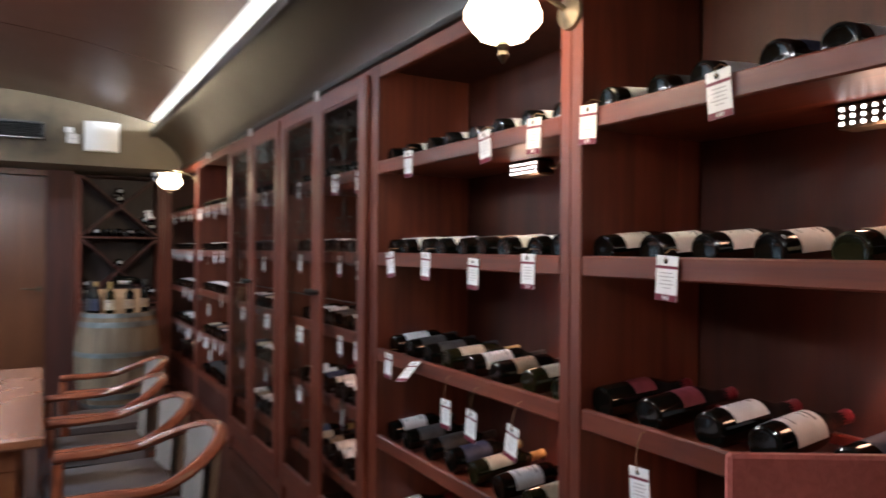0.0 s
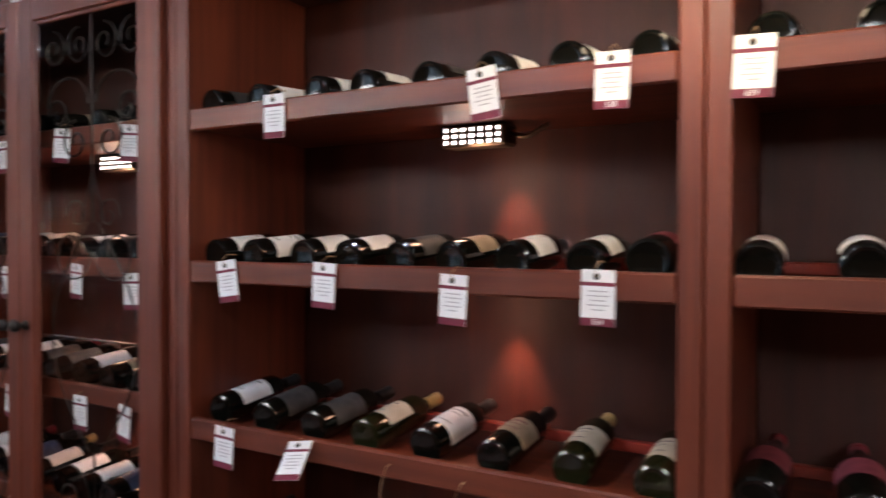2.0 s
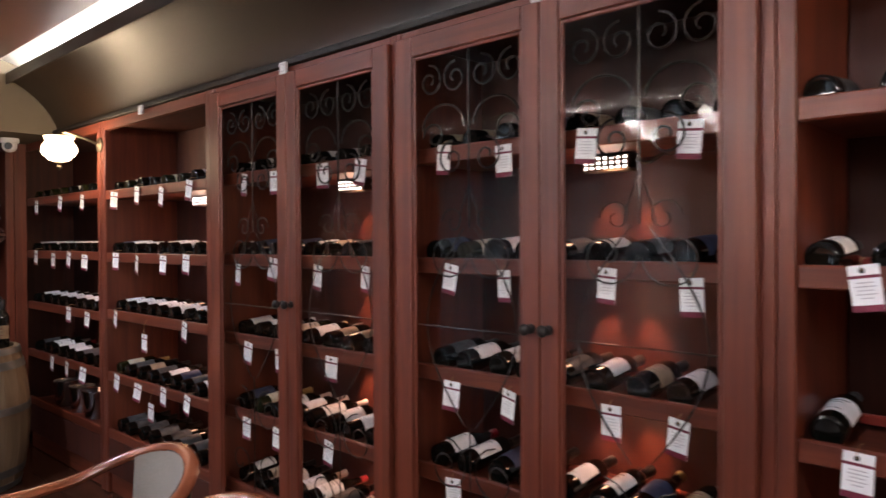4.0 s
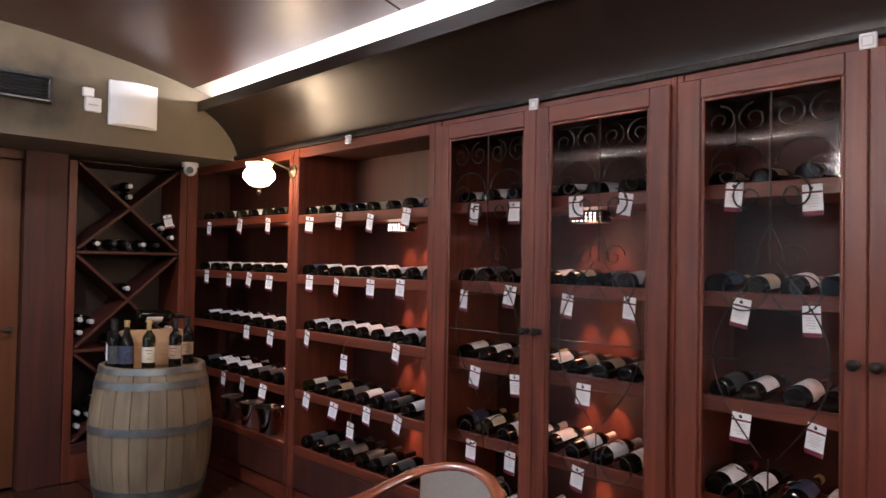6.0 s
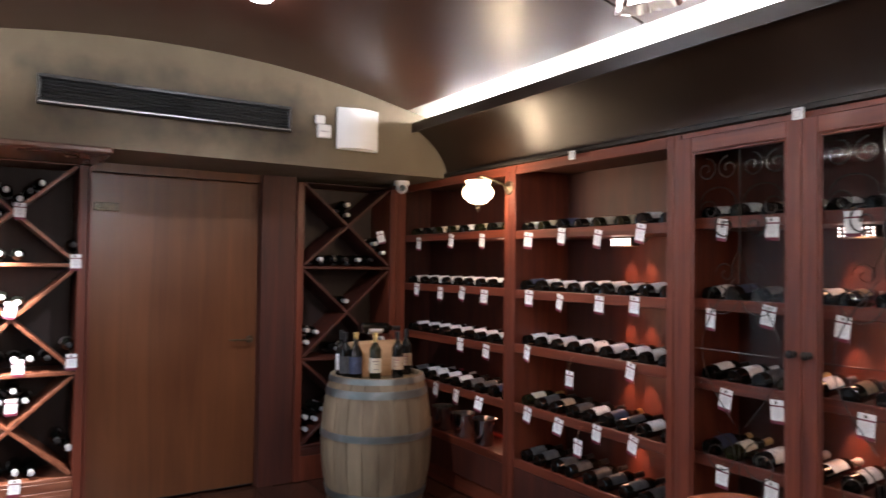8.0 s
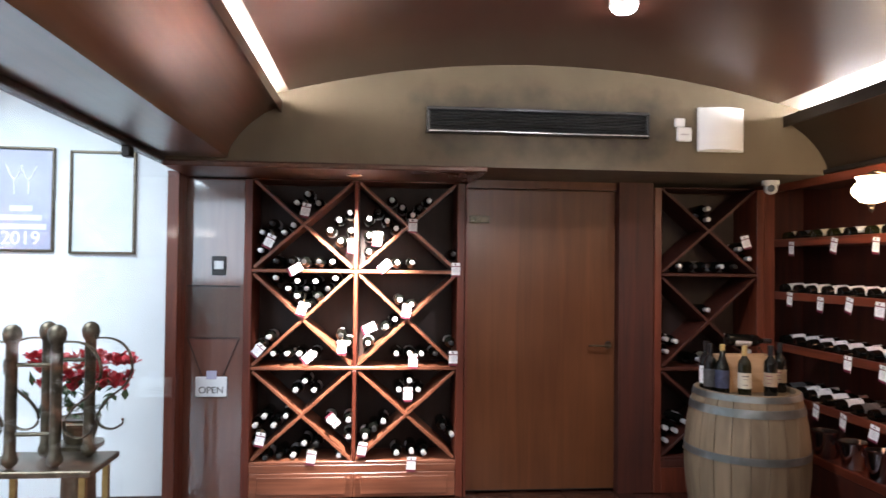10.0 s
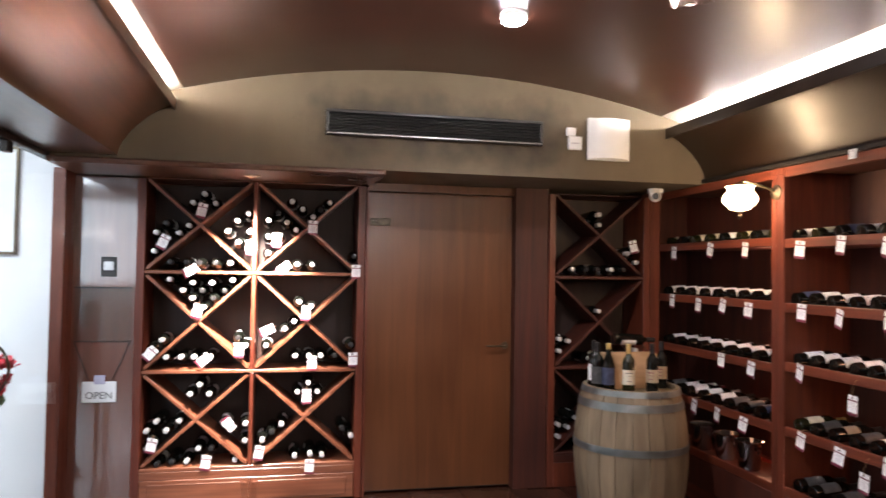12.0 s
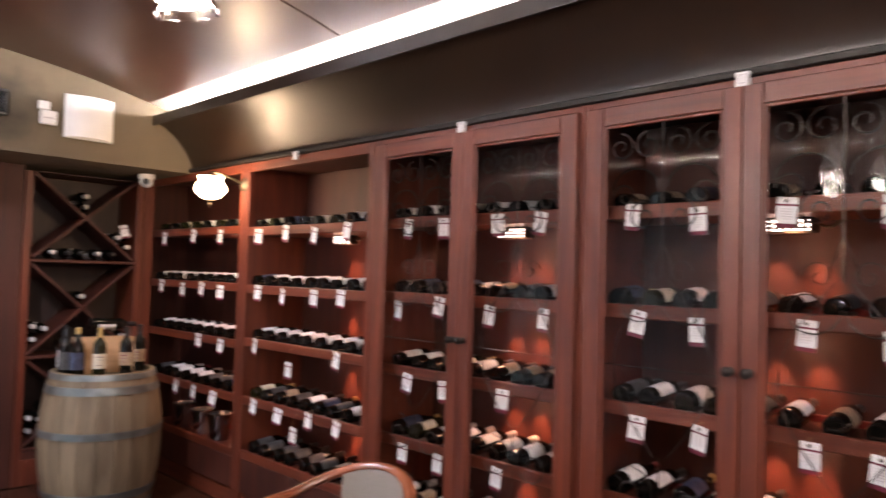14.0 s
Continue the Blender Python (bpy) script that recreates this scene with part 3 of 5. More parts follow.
# ---- bottles ----
BORDEAUX = [(0, 0), (0.004, 0.022), (0, 0.031), (0.003, 0.0365), (0.010, 0.0378), (0.185, 0.0378), (0.200, 0.0355), (0.214, 0.027), (0.224, 0.0185), (0.236, 0.0150), (0.284, 0.0142)]
BURGUNDY = [(0, 0), (0.004, 0.024), (0, 0.034), (0.003, 0.0395), (0.010, 0.0410), (0.140, 0.0410), (0.165, 0.0385), (0.190, 0.0310), (0.212, 0.0225), (0.232, 0.0165), (0.284, 0.0145)]


def bottle(profile, glass, label, foil, words, patch=(0.045, 0.150)):
    """Stands on its base, label towards +x."""
    b = tagged(part("wine_bottle", lathe(bmesh.new(), profile + [(0.2845, 0)], 20), glass, None, words, True), "", "bottle", "wine bottles")
    bm = bmesh.new()
    r = max(p[1] for p in profile) + 0.0006
    cols = [[bm.verts.new((r * math.cos(a), r * math.sin(a), h)) for h in patch] for a in (radians(-86 + 172 * k / 14) for k in range(15))]
    for a, c in zip(cols, cols[1:]):
        bm.faces.new((a[0], c[0], c[1], a[1]))
    part("label", bm, LABEL[label], b, label + " paper label", True)
    if label in ("white", "cream", "tan"):
        bm = bmesh.new()
        r += 0.0005
        for h, w, s in ((patch[1] - 0.022, 30, 0.005), (patch[1] - 0.038, 18, 0.003), (patch[0] + 0.02, 24, 0.003)):
            cs = [[bm.verts.new((r * math.cos(a), r * math.sin(a), hh)) for hh in (h, h + s)] for a in (radians(-w + 2 * w * k / 4) for k in range(5))]
            for a, c in zip(cs, cs[1:]):
                bm.faces.new((a[0], c[0], c[1], a[1]))
        tagged(part("small_print", bm, LABEL["charcoal"] if label != "tan" else MAROON, b), kind="stuff")
    bm = lathe(bmesh.new(), [(0.238, 0.0158), (0.284, 0.0152), (0.285, 0.0168), (0.296, 0.0168), (0.298, 0.012), (0.298, 0)], 14)
    part("capsule", bm, FOIL[foil], b, foil + " foil capsule", True)
    return b


KINDS = {
    "ww": bottle(BORDEAUX, BOTTLE_DARK, "white", "black", "dark wine bottle with a white label, lying on the shelf"),
    "wr": bottle(BURGUNDY, BOTTLE_DARK, "white", "red", "dark wine bottle with white label and red capsule"),
    "cr": bottle(BORDEAUX, BOTTLE_GREEN, "cream", "gold", "green wine bottle with cream label and gold capsule", (0.05, 0.14)),
    "ch": bottle(BORDEAUX, BOTTLE_DARK, "charcoal", "black", "dark wine bottle with a charcoal label"),
    "wi": bottle(BURGUNDY, BOTTLE_DARK, "wine", "red", "dark wine bottle with a wine red label", (0.08, 0.15)),
    "ta": bottle(BORDEAUX, BOTTLE_DARK, "tan", "black", "dark wine bottle with a tan label", (0.06, 0.14)),
    "na": bottle(BURGUNDY, BOTTLE_DARK, "navy", "gold", "dark wine bottle with a navy label"),
    "si": bottle(BORDEAUX, BOTTLE_DARK, "white", "silver", "dark wine bottle with white label and silver capsule", (0.06, 0.16)),
}
used = set()


def put(kind, m):
    """The first of a kind is the one that was built, the others are copies."""
    ob = KINDS[kind]
    if kind in used:
        return copy_thing(ob, m)
    used.add(kind)
    ob.matrix_basis = m
    return ob


rnd = random.Random(4)


def lying(kind, y, z, turn=0.0, roll=0.0, x=None):
    """Base towards the room, neck raised on the rail behind, label up."""
    r = 0.041 if kind in ("wr", "wi", "na") else 0.0378
    m = Matrix.Translation((x if x is not None else FACE + 0.030, y, z + r + 0.001)) @ pose(0, 0, 0, 0, 0, turn) @ pose(0, 0, 0, 0, 85.5) @ pose(0, 0, 0, 0, 0, 180 + roll)
    return put(kind, m)


FILL = {
    ("A", 0): ("ww", "ch", "ww", "na", "ww", "ww", "ww", "ww"),
    ("A", 1): ("ww", "ww", "ww", "ww", "cr", "na", "ch", "ww"),
    ("A", 2): ("wi", "wi", "wr", "wr", "na", "na", "na", "ch"),
    ("B", 0): ("ch", "ww", "ww", "ww", "ch", "ww", "ww", "ww"),
    ("B", 1): ("ww", "ww", "ww", "ww", "ch", "ta", "ww", "ww", "wi"),
    ("B", 2): ("ww", "ch", "ch", "cr", "ww", "ta", "cr", "cr"),
    ("B", 3): ("ww", "ch", "ch", "na", "cr", "ww", "cr", "ch"),
    ("F", 1): ("ww",) * 9, ("F", 2): ("si",) * 9, ("F", 0): ("cr", "ch", "cr", "cr", "ww", "cr", "ch", "cr"),
    ("E", 2): ("ww",) * 9, ("E", 4): ("ch",) * 9,
}
for bay, y0, y1 in BAYS:
    for s, z in enumerate(shelf_tops(bay)):
        if (bay, s) == ("F", 4):
            continue
        kinds = FILL.get((bay, s)) or rnd.choices(("ww", "ww", "si", "cr", "ch", "ta", "wr", "na"), k=9 if s else 8)
        n = len(kinds)
        gap = 0.045 if bay not in "CD" else 0.09
        inset = 0.035 if bay in "CD" else 0.0
        for i, kd in enumerate(kinds):
            y = y1 - gap - (y1 - y0 - 2 * gap) * i / (n - 1) + rnd.uniform(-0.012, 0.012)
            lying(kd, y, z - 0.025, rnd.uniform(-3, 3), rnd.uniform(-22, 22), FACE + 0.034 + inset + rnd.uniform(0, 0.018))


# ---- price tags ----
def price_tag(number=""):
    """Hangs from its top edge at the origin, front towards -x."""
    e = thing("price_tag", (0, 0, 0), "white card price tag with maroon bands, hanging by a string", "tag", "price tags")
    w, h = 0.0295, 0.097
    bits = [boxpart("card", (-0.0008, -w, -h), (0.0008, w, 0), PAPER, None, "", 0.0)]
    bits.append(boxpart("band", (-0.0014, -w, -0.028), (-0.0009, w, -0.0215), MAROON, None, "maroon printed band", 0))
    bits.append(boxpart("band", (-0.0014, -w, -h), (-0.0009, w, -h + 0.014), MAROON, None, "maroon printed band", 0))
    bm = bmesh.new()
    for k, half in enumerate((0.017, 0.020, 0.014, 0.019, 0.011)):
        box(bm, (-0.0013, -half, -0.038 - 0.008 * k), (-0.0009, half, -0.036 - 0.008 * k))
    bits.append(tagged(part("small_print", bm, INK), kind="stuff"))
    bm = bmesh.new()
    bmesh.ops.create_circle(bm, cap_ends=True, segments=10, radius=0.006, matrix=Matrix.Translation((-0.0016, 0.003, -0.012)) @ pose(0, 0, 0, 0, 90))
    bits.append(part("knot", bm, IRON, None, "dark knot"))
    bits.append(part("string", tube(bmesh.new(), [(-0.002, 0.003, -0.012), (-0.004, 0.003, 0.004), (0.010, 0.001, 0.014), (0.035, 0, 0.012)], 0.0013, 5), STRING, None, "", True))
    if number:
        bits.append(lettering("number", number, 0.013, Matrix.Translation((-0.0018, 0, -h + 0.007)) @ Matrix(((0, 0, -1, 0), (-1, 0, 0, 0), (0, 1, 0, 0), (0, 0, 0, 1))), PAPER, None))
    adopt(e, *bits)
    return e


def long_tag():
    """A tag on a long loop of jute, hanging below the shelf edge."""
    e = price_tag()
    tagged(e, "white card price tag on a long loop of jute string")
    for o in e.children:
        if o.name.startswith("string"):
            bpy.data.objects.remove(o)
            break
    s = part("string", tube(bmesh.new(), [(-0.002, 0.003, -0.012), (-0.003, 0.004, 0.02), (-0.004, -0.004, 0.05), (0.0, -0.012, 0.075), (0.016, -0.022, 0.085), (0.03, -0.03, 0.083)], 0.0016, 5), STRING, None, "", True)
    adopt(e, s)
    return e


PLAIN, LONG = price_tag(), long_tag()
first = {"PLAIN": True, "LONG": True}


def hang(y, z, tilt=0.0, swing=0.0, long=False, x=None, number="", turn=0.0):
    m = Matrix.Translation((x if x is not None else FACE - 0.004, y, z)) @ pose(0, 0, 0, 0, 0, turn) @ pose(0, 0, 0, 0, swing) @ pose(0, 0, 0, tilt)
    if number:
        e = price_tag(number)
        e.matrix_basis = m
        return
    key = "LONG" if long else "PLAIN"
    e = LONG if long else PLAIN
    if first[key]:
        first[key] = False
        e.matrix_basis = m
    else:
        copy_thing(e, m)


hang(1.372, 1.755, 3, 0, number="639")
hang(0.995, 1.757, -5, 0, number="640")
hang(0.56, 1.757, 2)
hang(1.12, 1.388, 3, 0, number="642")
hang(1.20, 0.915, -4, 0, True), hang(0.93, 0.90, 6, 0, True)
hang(2.345, 1.757, 0), hang(1.84, 1.757, -7), hang(1.592, 1.757, 2, number="550")
hang(2.495, 1.388, -8), hang(2.205, 1.388, 3), hang(1.895, 1.372, 3), hang(1.615, 1.388, 1, number="554")
hang(2.50, 1.0, 3), hang(2.27, 1.0, -12, 50)
hang(2.06, 0.905, 0, 0, True), hang(1.90, 0.90, 7, 0, True), hang(1.68, 0.90, 10, 0, True)
TAGS = {
    ("C", 0): (3.69, 3.45, 3.16, 2.87), ("C", 1): (3.66, 3.45, 3.10, 2.87), ("C", 2): (3.66, 3.43, 3.09, 2.90), ("C", 3): (3.66, 3.42, 3.05),
    ("D", 0): (4.88, 4.65, 4.33, 4.10), ("D", 1): (4.94, 4.66, 4.36, 4.08), ("D", 2): (4.86, 4.63, 4.28), ("D", 3): (4.88, 4.65, 4.30),
    ("E", 0): (6.17, 5.88, 5.60, 5.31), ("E", 1): (6.16, 5.89, 5.59, 5.35), ("E", 2): (6.17, 5.37), ("E", 3): (6.16, 5.89, 5.60, 5.35),
    ("F", 0): (7.45, 7.00, 6.64), ("F", 1): (7.47, 7.14, 6.86, 6.61), ("F", 2): (6.88, 6.58), ("F", 3): (7.18, 6.92, 6.65),
}
for (bay, s), ys in TAGS.items():
    z = shelf_tops(bay)[s]
    for y in ys:
        x = FACE + 0.030 if bay in "CD" else None
        drop = rnd.uniform(0, 0.03) + (0.02 if bay in "CD" and s else 0)
        hang(y, z - drop + 0.006, rnd.uniform(3, 15) if bay in "EF" else rnd.uniform(-4, 10), 0, False, x, turn=rnd.uniform(-14, 14))
hang(5.81, 0.955, 4, 0, True), hang(5.74, 0.60, 6, 0, True)


# ---- wall lamps ----
def wall_lamp(y, lean=0.0):
    e = thing("wall_lamp", (FACE, y, 1.97), "lit ribbed glass globe lamp on a dark bronze arm", "lamp", "wall lamps")
    x = 0.94
    bits = [part("backplate", lathe(bmesh.new(), [(0, 0), (0, 0.045), (0.012, 0.042), (0.02, 0.018), (0.03, 0.0)], 18, Matrix.Translation((FACE, y, 2.0)) @ pose(0, 0, 0, 0, -90)), BRONZE, None, "", True),
            part("arm", tube(bmesh.new(), [(FACE - 0.01, y, 2.0), (FACE - 0.06, y, 2.02), (FACE - 0.12, y + lean * 0.6, 2.045), (x + 0.03, y + lean, 2.06), (x, y + lean, 2.055)], 0.008, 8), BRONZE, None, "", True),
            part("gallery", lathe(bmesh.new(), [(2.052, 0.0), (2.052, 0.02), (2.04, 0.030), (2.028, 0.032), (2.024, 0.0)], 20, Matrix.Translation((x, y + lean, 0))), BRONZE, None, "", True),
            part("globe", lathe(bmesh.new(), [(2.030, 0.078), (2.016, 0.070), (2.004, 0.066), (1.988, 0.080), (1.968, 0.089), (1.946, 0.089), (1.928, 0.078), (1.914, 0.060), (1.902, 0.054), (1.894, 0.030), (1.892, 0.0)], 48, Matrix.Translation((x, y + lean, 0)), 0.09, 12), SHADEGLASS, None, "glowing ribbed glass", True),
            part("finial", lathe(bmesh.new(), [(1.894, 0.012), (1.885, 0.018), (1.872, 0.010), (1.862, 0.014), (1.845, 0.004), (1.84, 0)], 12, Matrix.Translation((x, y + lean, 0))), BRONZE, None, "", True)]
    bits[3].visible_shadow = False
    adopt(e, *bits)


wall_lamp(1.444)
wall_lamp(6.36, 0.04)


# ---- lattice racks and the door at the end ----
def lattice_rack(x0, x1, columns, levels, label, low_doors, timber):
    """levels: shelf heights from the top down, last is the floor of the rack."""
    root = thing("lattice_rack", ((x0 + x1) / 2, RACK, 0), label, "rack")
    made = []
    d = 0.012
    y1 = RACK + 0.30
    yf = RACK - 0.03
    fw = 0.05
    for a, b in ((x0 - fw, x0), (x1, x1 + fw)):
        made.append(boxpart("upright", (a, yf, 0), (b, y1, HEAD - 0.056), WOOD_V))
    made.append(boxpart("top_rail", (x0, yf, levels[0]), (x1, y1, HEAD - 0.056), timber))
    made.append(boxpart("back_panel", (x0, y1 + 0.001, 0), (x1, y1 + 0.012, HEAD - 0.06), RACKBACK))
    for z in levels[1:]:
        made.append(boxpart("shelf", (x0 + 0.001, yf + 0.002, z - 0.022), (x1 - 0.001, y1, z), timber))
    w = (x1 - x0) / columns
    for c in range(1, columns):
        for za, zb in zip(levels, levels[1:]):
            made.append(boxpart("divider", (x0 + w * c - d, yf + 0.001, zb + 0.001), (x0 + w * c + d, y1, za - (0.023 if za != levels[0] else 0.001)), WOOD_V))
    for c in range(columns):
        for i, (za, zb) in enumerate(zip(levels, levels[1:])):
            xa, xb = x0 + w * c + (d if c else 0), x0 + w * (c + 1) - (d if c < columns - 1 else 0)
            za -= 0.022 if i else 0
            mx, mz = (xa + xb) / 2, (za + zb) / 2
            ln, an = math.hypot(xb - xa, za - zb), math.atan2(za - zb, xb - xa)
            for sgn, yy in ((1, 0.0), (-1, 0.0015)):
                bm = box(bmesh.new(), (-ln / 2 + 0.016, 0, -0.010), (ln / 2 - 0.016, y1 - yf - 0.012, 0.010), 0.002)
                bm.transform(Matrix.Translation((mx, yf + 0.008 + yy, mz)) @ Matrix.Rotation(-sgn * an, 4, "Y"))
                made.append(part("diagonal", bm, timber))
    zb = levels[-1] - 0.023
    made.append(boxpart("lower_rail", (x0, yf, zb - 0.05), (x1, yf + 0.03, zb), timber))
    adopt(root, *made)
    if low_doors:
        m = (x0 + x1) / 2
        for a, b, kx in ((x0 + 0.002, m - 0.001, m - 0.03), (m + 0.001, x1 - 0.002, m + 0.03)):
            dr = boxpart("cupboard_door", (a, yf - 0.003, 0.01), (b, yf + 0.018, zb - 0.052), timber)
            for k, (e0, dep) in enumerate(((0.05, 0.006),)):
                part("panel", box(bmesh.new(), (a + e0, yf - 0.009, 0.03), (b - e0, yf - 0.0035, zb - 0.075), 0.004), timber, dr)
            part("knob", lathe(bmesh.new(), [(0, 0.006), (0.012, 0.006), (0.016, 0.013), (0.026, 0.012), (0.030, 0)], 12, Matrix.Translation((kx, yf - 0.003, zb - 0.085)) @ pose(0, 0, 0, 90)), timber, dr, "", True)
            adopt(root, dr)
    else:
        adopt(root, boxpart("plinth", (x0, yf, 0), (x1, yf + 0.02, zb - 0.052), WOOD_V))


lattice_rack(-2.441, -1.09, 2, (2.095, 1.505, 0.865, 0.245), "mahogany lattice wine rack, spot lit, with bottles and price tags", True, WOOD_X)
# Same mahogany in BACKWOOD: the shade behind the barrel is put into the timber.
lattice_rack(0.329, 1.017, 1, (2.095, 1.505, 0.855, 0.245), "mahogany lattice wine rack, shade put in its colour, with a few bottles behind the barrel", False, BACKWOOD)


def racked(kind, x, z, slide=0.0):
    """Neck towards the room."""
    put(kind, Matrix.Translation((x, RACK + 0.285, z)) @ pose(0, 0, 0, 88.5) @ pose(0, 0, 0, 0, 0, rnd.uniform(0, 360)) @ Matrix.Translation((0, 0, slide)))


def rack_tag(x, z, tilt=0.0, nod=0.0):
    m = Matrix.Translation((x, RACK - 0.036, z)) @ pose(0, 0, 0, nod, 0, 90) @ pose(0, 0, 0, tilt)
    copy_thing(PLAIN, m)


SILVERED = ("si", "si", "ww", "si", "si")


def cell(x0, x1, z0, z1, bottom=0, vee=(), left=0, right=0, tags=()):
    """Fills the four triangles of a lattice cell: a row on the shelf, a pile in the upper V, and rows down the sides."""
    mx, mz = (x0 + x1) / 2, (z0 + z1) / 2
    for i in range(bottom):
        racked(rnd.choice(SILVERED), mx + (i - (bottom - 1) / 2) * 0.098 + rnd.uniform(-0.01, 0.01), z0 + 0.042)
    z = mz + 0.075
    for row, n in enumerate(vee):
        for i in range(n):
            racked(rnd.choice(SILVERED), mx + (i - (n - 1) / 2) * 0.095, z + row * 0.075)
    sl = (z1 - z0) / (x1 - x0)
    for side, n in ((1, left), (-1, right)):
        for i in range(n):
            x = (x0 + 0.045 if side > 0 else x1 - 0.045)
            if i == 0:
                racked(rnd.choice(SILVERED), x, z0 + 0.045 * sl + 0.060)
            elif i % 2:
                racked(rnd.choice(SILVERED), x + side * 0.07 * ((i + 1) // 2), z0 + sl * (0.045 + 0.07 * ((i + 1) // 2)) + 0.066)
            else:
                racked(rnd.choice(SILVERED), x, z0 + 0.045 * sl + 0.060 + 0.085 * (i // 2))



def stacked(*places):
    for x, z in places:
        racked(rnd.choice(SILVERED), x, z)


stacked((-2.16, 1.94), (-2.09, 2.00), (-2.02, 1.94), (-2.32, 1.80), (-2.38, 1.74), (-2.24, 1.74), (-2.18, 1.79), (-2.39, 1.62), (-1.81, 1.88), (-1.88, 1.83), (-1.94, 1.76), (-1.80, 1.76), (-1.87, 1.69), (-2.29, 1.55), (-2.19, 1.55), (-2.11, 1.55), (-2.01, 1.55), (-1.92, 1.55))
stacked((-1.53, 1.97), (-1.46, 1.92), (-1.34, 1.92), (-1.28, 1.97), (-1.39, 1.87), (-1.62, 1.89), (-1.68, 1.84), (-1.56, 1.83), (-1.50, 1.78), (-1.68, 1.73), (-1.61, 1.73), (-1.68, 1.62), (-1.11, 1.61), (-1.49, 1.55), (-1.39, 1.55))
stacked((-2.29, 1.44), (-2.15, 1.42), (-2.21, 1.37), (-2.09, 1.37), (-2.03, 1.42), (-1.95, 1.37), (-2.02, 1.32), (-1.90, 1.44), (-2.15, 1.32), (-2.08, 1.26), (-2.33, 1.05), (-2.40, 0.99), (-1.86, 1.06), (-1.81, 1.01), (-2.30, 0.94), (-2.21, 0.94), (-2.13, 0.94), (-2.03, 0.94))
stacked((-1.68, 1.01), (-1.56, 1.12), (-1.50, 1.17), (-1.47, 1.30), (-1.39, 1.27), (-1.12, 1.01), (-1.49, 0.94), (-1.40, 0.94), (-1.32, 0.94), (-1.23, 0.94))
stacked((-2.09, 0.76), (-2.15, 0.70), (-2.03, 0.70), (-2.35, 0.53), (-2.41, 0.47), (-2.29, 0.47), (-2.21, 0.53), (-2.41, 0.36), (-1.93, 0.50), (-1.80, 0.50), (-1.80, 0.39), (-2.34, 0.26), (-2.25, 0.27), (-2.16, 0.27), (-2.09, 0.35), (-2.01, 0.35), (-1.86, 0.27))
stacked((-1.40, 0.76), (-1.47, 0.70), (-1.34, 0.70), (-1.57, 0.49), (-1.63, 0.44), (-1.69, 0.39), (-1.17, 0.45), (-1.11, 0.40), (-1.48, 0.28), (-1.38, 0.29), (-1.30, 0.28))
cell(0.329, 1.017, 1.505, 2.095, 5, (1, 1), 0, 3)
cell(0.329, 1.017, 0.855, 1.483, 2, (1,), 3, 2)
cell(0.329, 1.017, 0.245, 0.833, 4, (), 4, 2)
for x, z, a, b in ((-2.09, 1.94, 12, 0), (-2.31, 1.73, 25, 0), (-2.12, 1.53, 4, 55), (-1.79, 1.71, 0, 0), (-1.62, 1.76, 5, 0), (-1.39, 1.85, 2, 0), (-1.54, 1.56, 20, 30), (-1.10, 1.56, 0, 0), (-2.10, 1.29, 5, 10), (-2.36, 1.01, 22, 20), (-2.03, 0.96, 0, 50),
                   (-1.85, 1.04, 0, 0), (-1.63, 1.14, 20, 45), (-1.42, 1.28, 8, 0), (-1.38, 0.95, 0, 0), (-1.11, 0.97, 0, 0), (-1.41, 0.73, 0, 0), (-2.36, 0.44, 12, 0), (-1.87, 0.48, 70, 70), (-2.03, 0.32, 10, 0), (-1.70, 0.37, 10, 0), (-1.38, 0.27, -6, 10), (0.92, 1.77, -14, 0)):
    rack_tag(x, z, a, b)

structure("wall_pier", box(bmesh.new(), (-1.035, RACK - 0.02, 0), (-1.018, RACK + 0.118, HEAD - 0.056)), WOOD_V, "narrow mahogany door jamb")
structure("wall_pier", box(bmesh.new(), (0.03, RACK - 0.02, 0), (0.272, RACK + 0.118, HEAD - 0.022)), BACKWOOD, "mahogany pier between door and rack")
structure("wall_pier", box(bmesh.new(), (1.07, RACK - 0.03, 0), (1.145, RACK + 0.1, HEAD - 0.022)), WOOD_V, "mahogany corner panel")
structure("wall_pier", box(bmesh.new(), (-1.015, RACK + 0.02, 2.072), (0.028, RACK + 0.118, HEAD - 0.022)), DOORWOOD, "mahogany door head")
door = tagged(boxpart("door_1", (-1.014, RACK + 0.055, 0.008), (0.027, RACK + 0.10, 2.068), DOORWOOD, None, "closed flush veneered wooden door", 0.003), "closed flush veneered wooden door", "door", "", "structure")
bm = box(bmesh.new(), (-1.0, RACK + 0.043, 1.835), (-0.86, RACK + 0.055, 1.885), 0.004)
box(bm, (-0.985, RACK + 0.03, 1.85), (-0.94, RACK + 0.044, 1.87), 0.003)
part("hinge_plate", bm, BRONZE, door, "brown metal pivot plate")
bm = tube(bmesh.new(), [(-0.02, RACK + 0.055, 1.0), (-0.02, RACK + 0.01, 1.0), (-0.05, RACK + 0.0, 1.0), (-0.17, RACK + 0.0, 1.003)], 0.0065, 8)
bmesh.ops.create_cone(bm, cap_ends=True, segments=16, radius1=0.026, radius2=0.024, depth=0.01, matrix=Matrix.Translation((-0.02, RACK + 0.05, 1.0)) @ pose(0, 0, 0, 90))
part("lever_handle", bm, BRONZE, door, "slim dark metal lever handle", True)
part("brush_strip", box(bmesh.new(), (-1.01, RACK + 0.047, 0.010), (0.022, RACK + 0.0545, 0.016), 0.002), IRON, door)

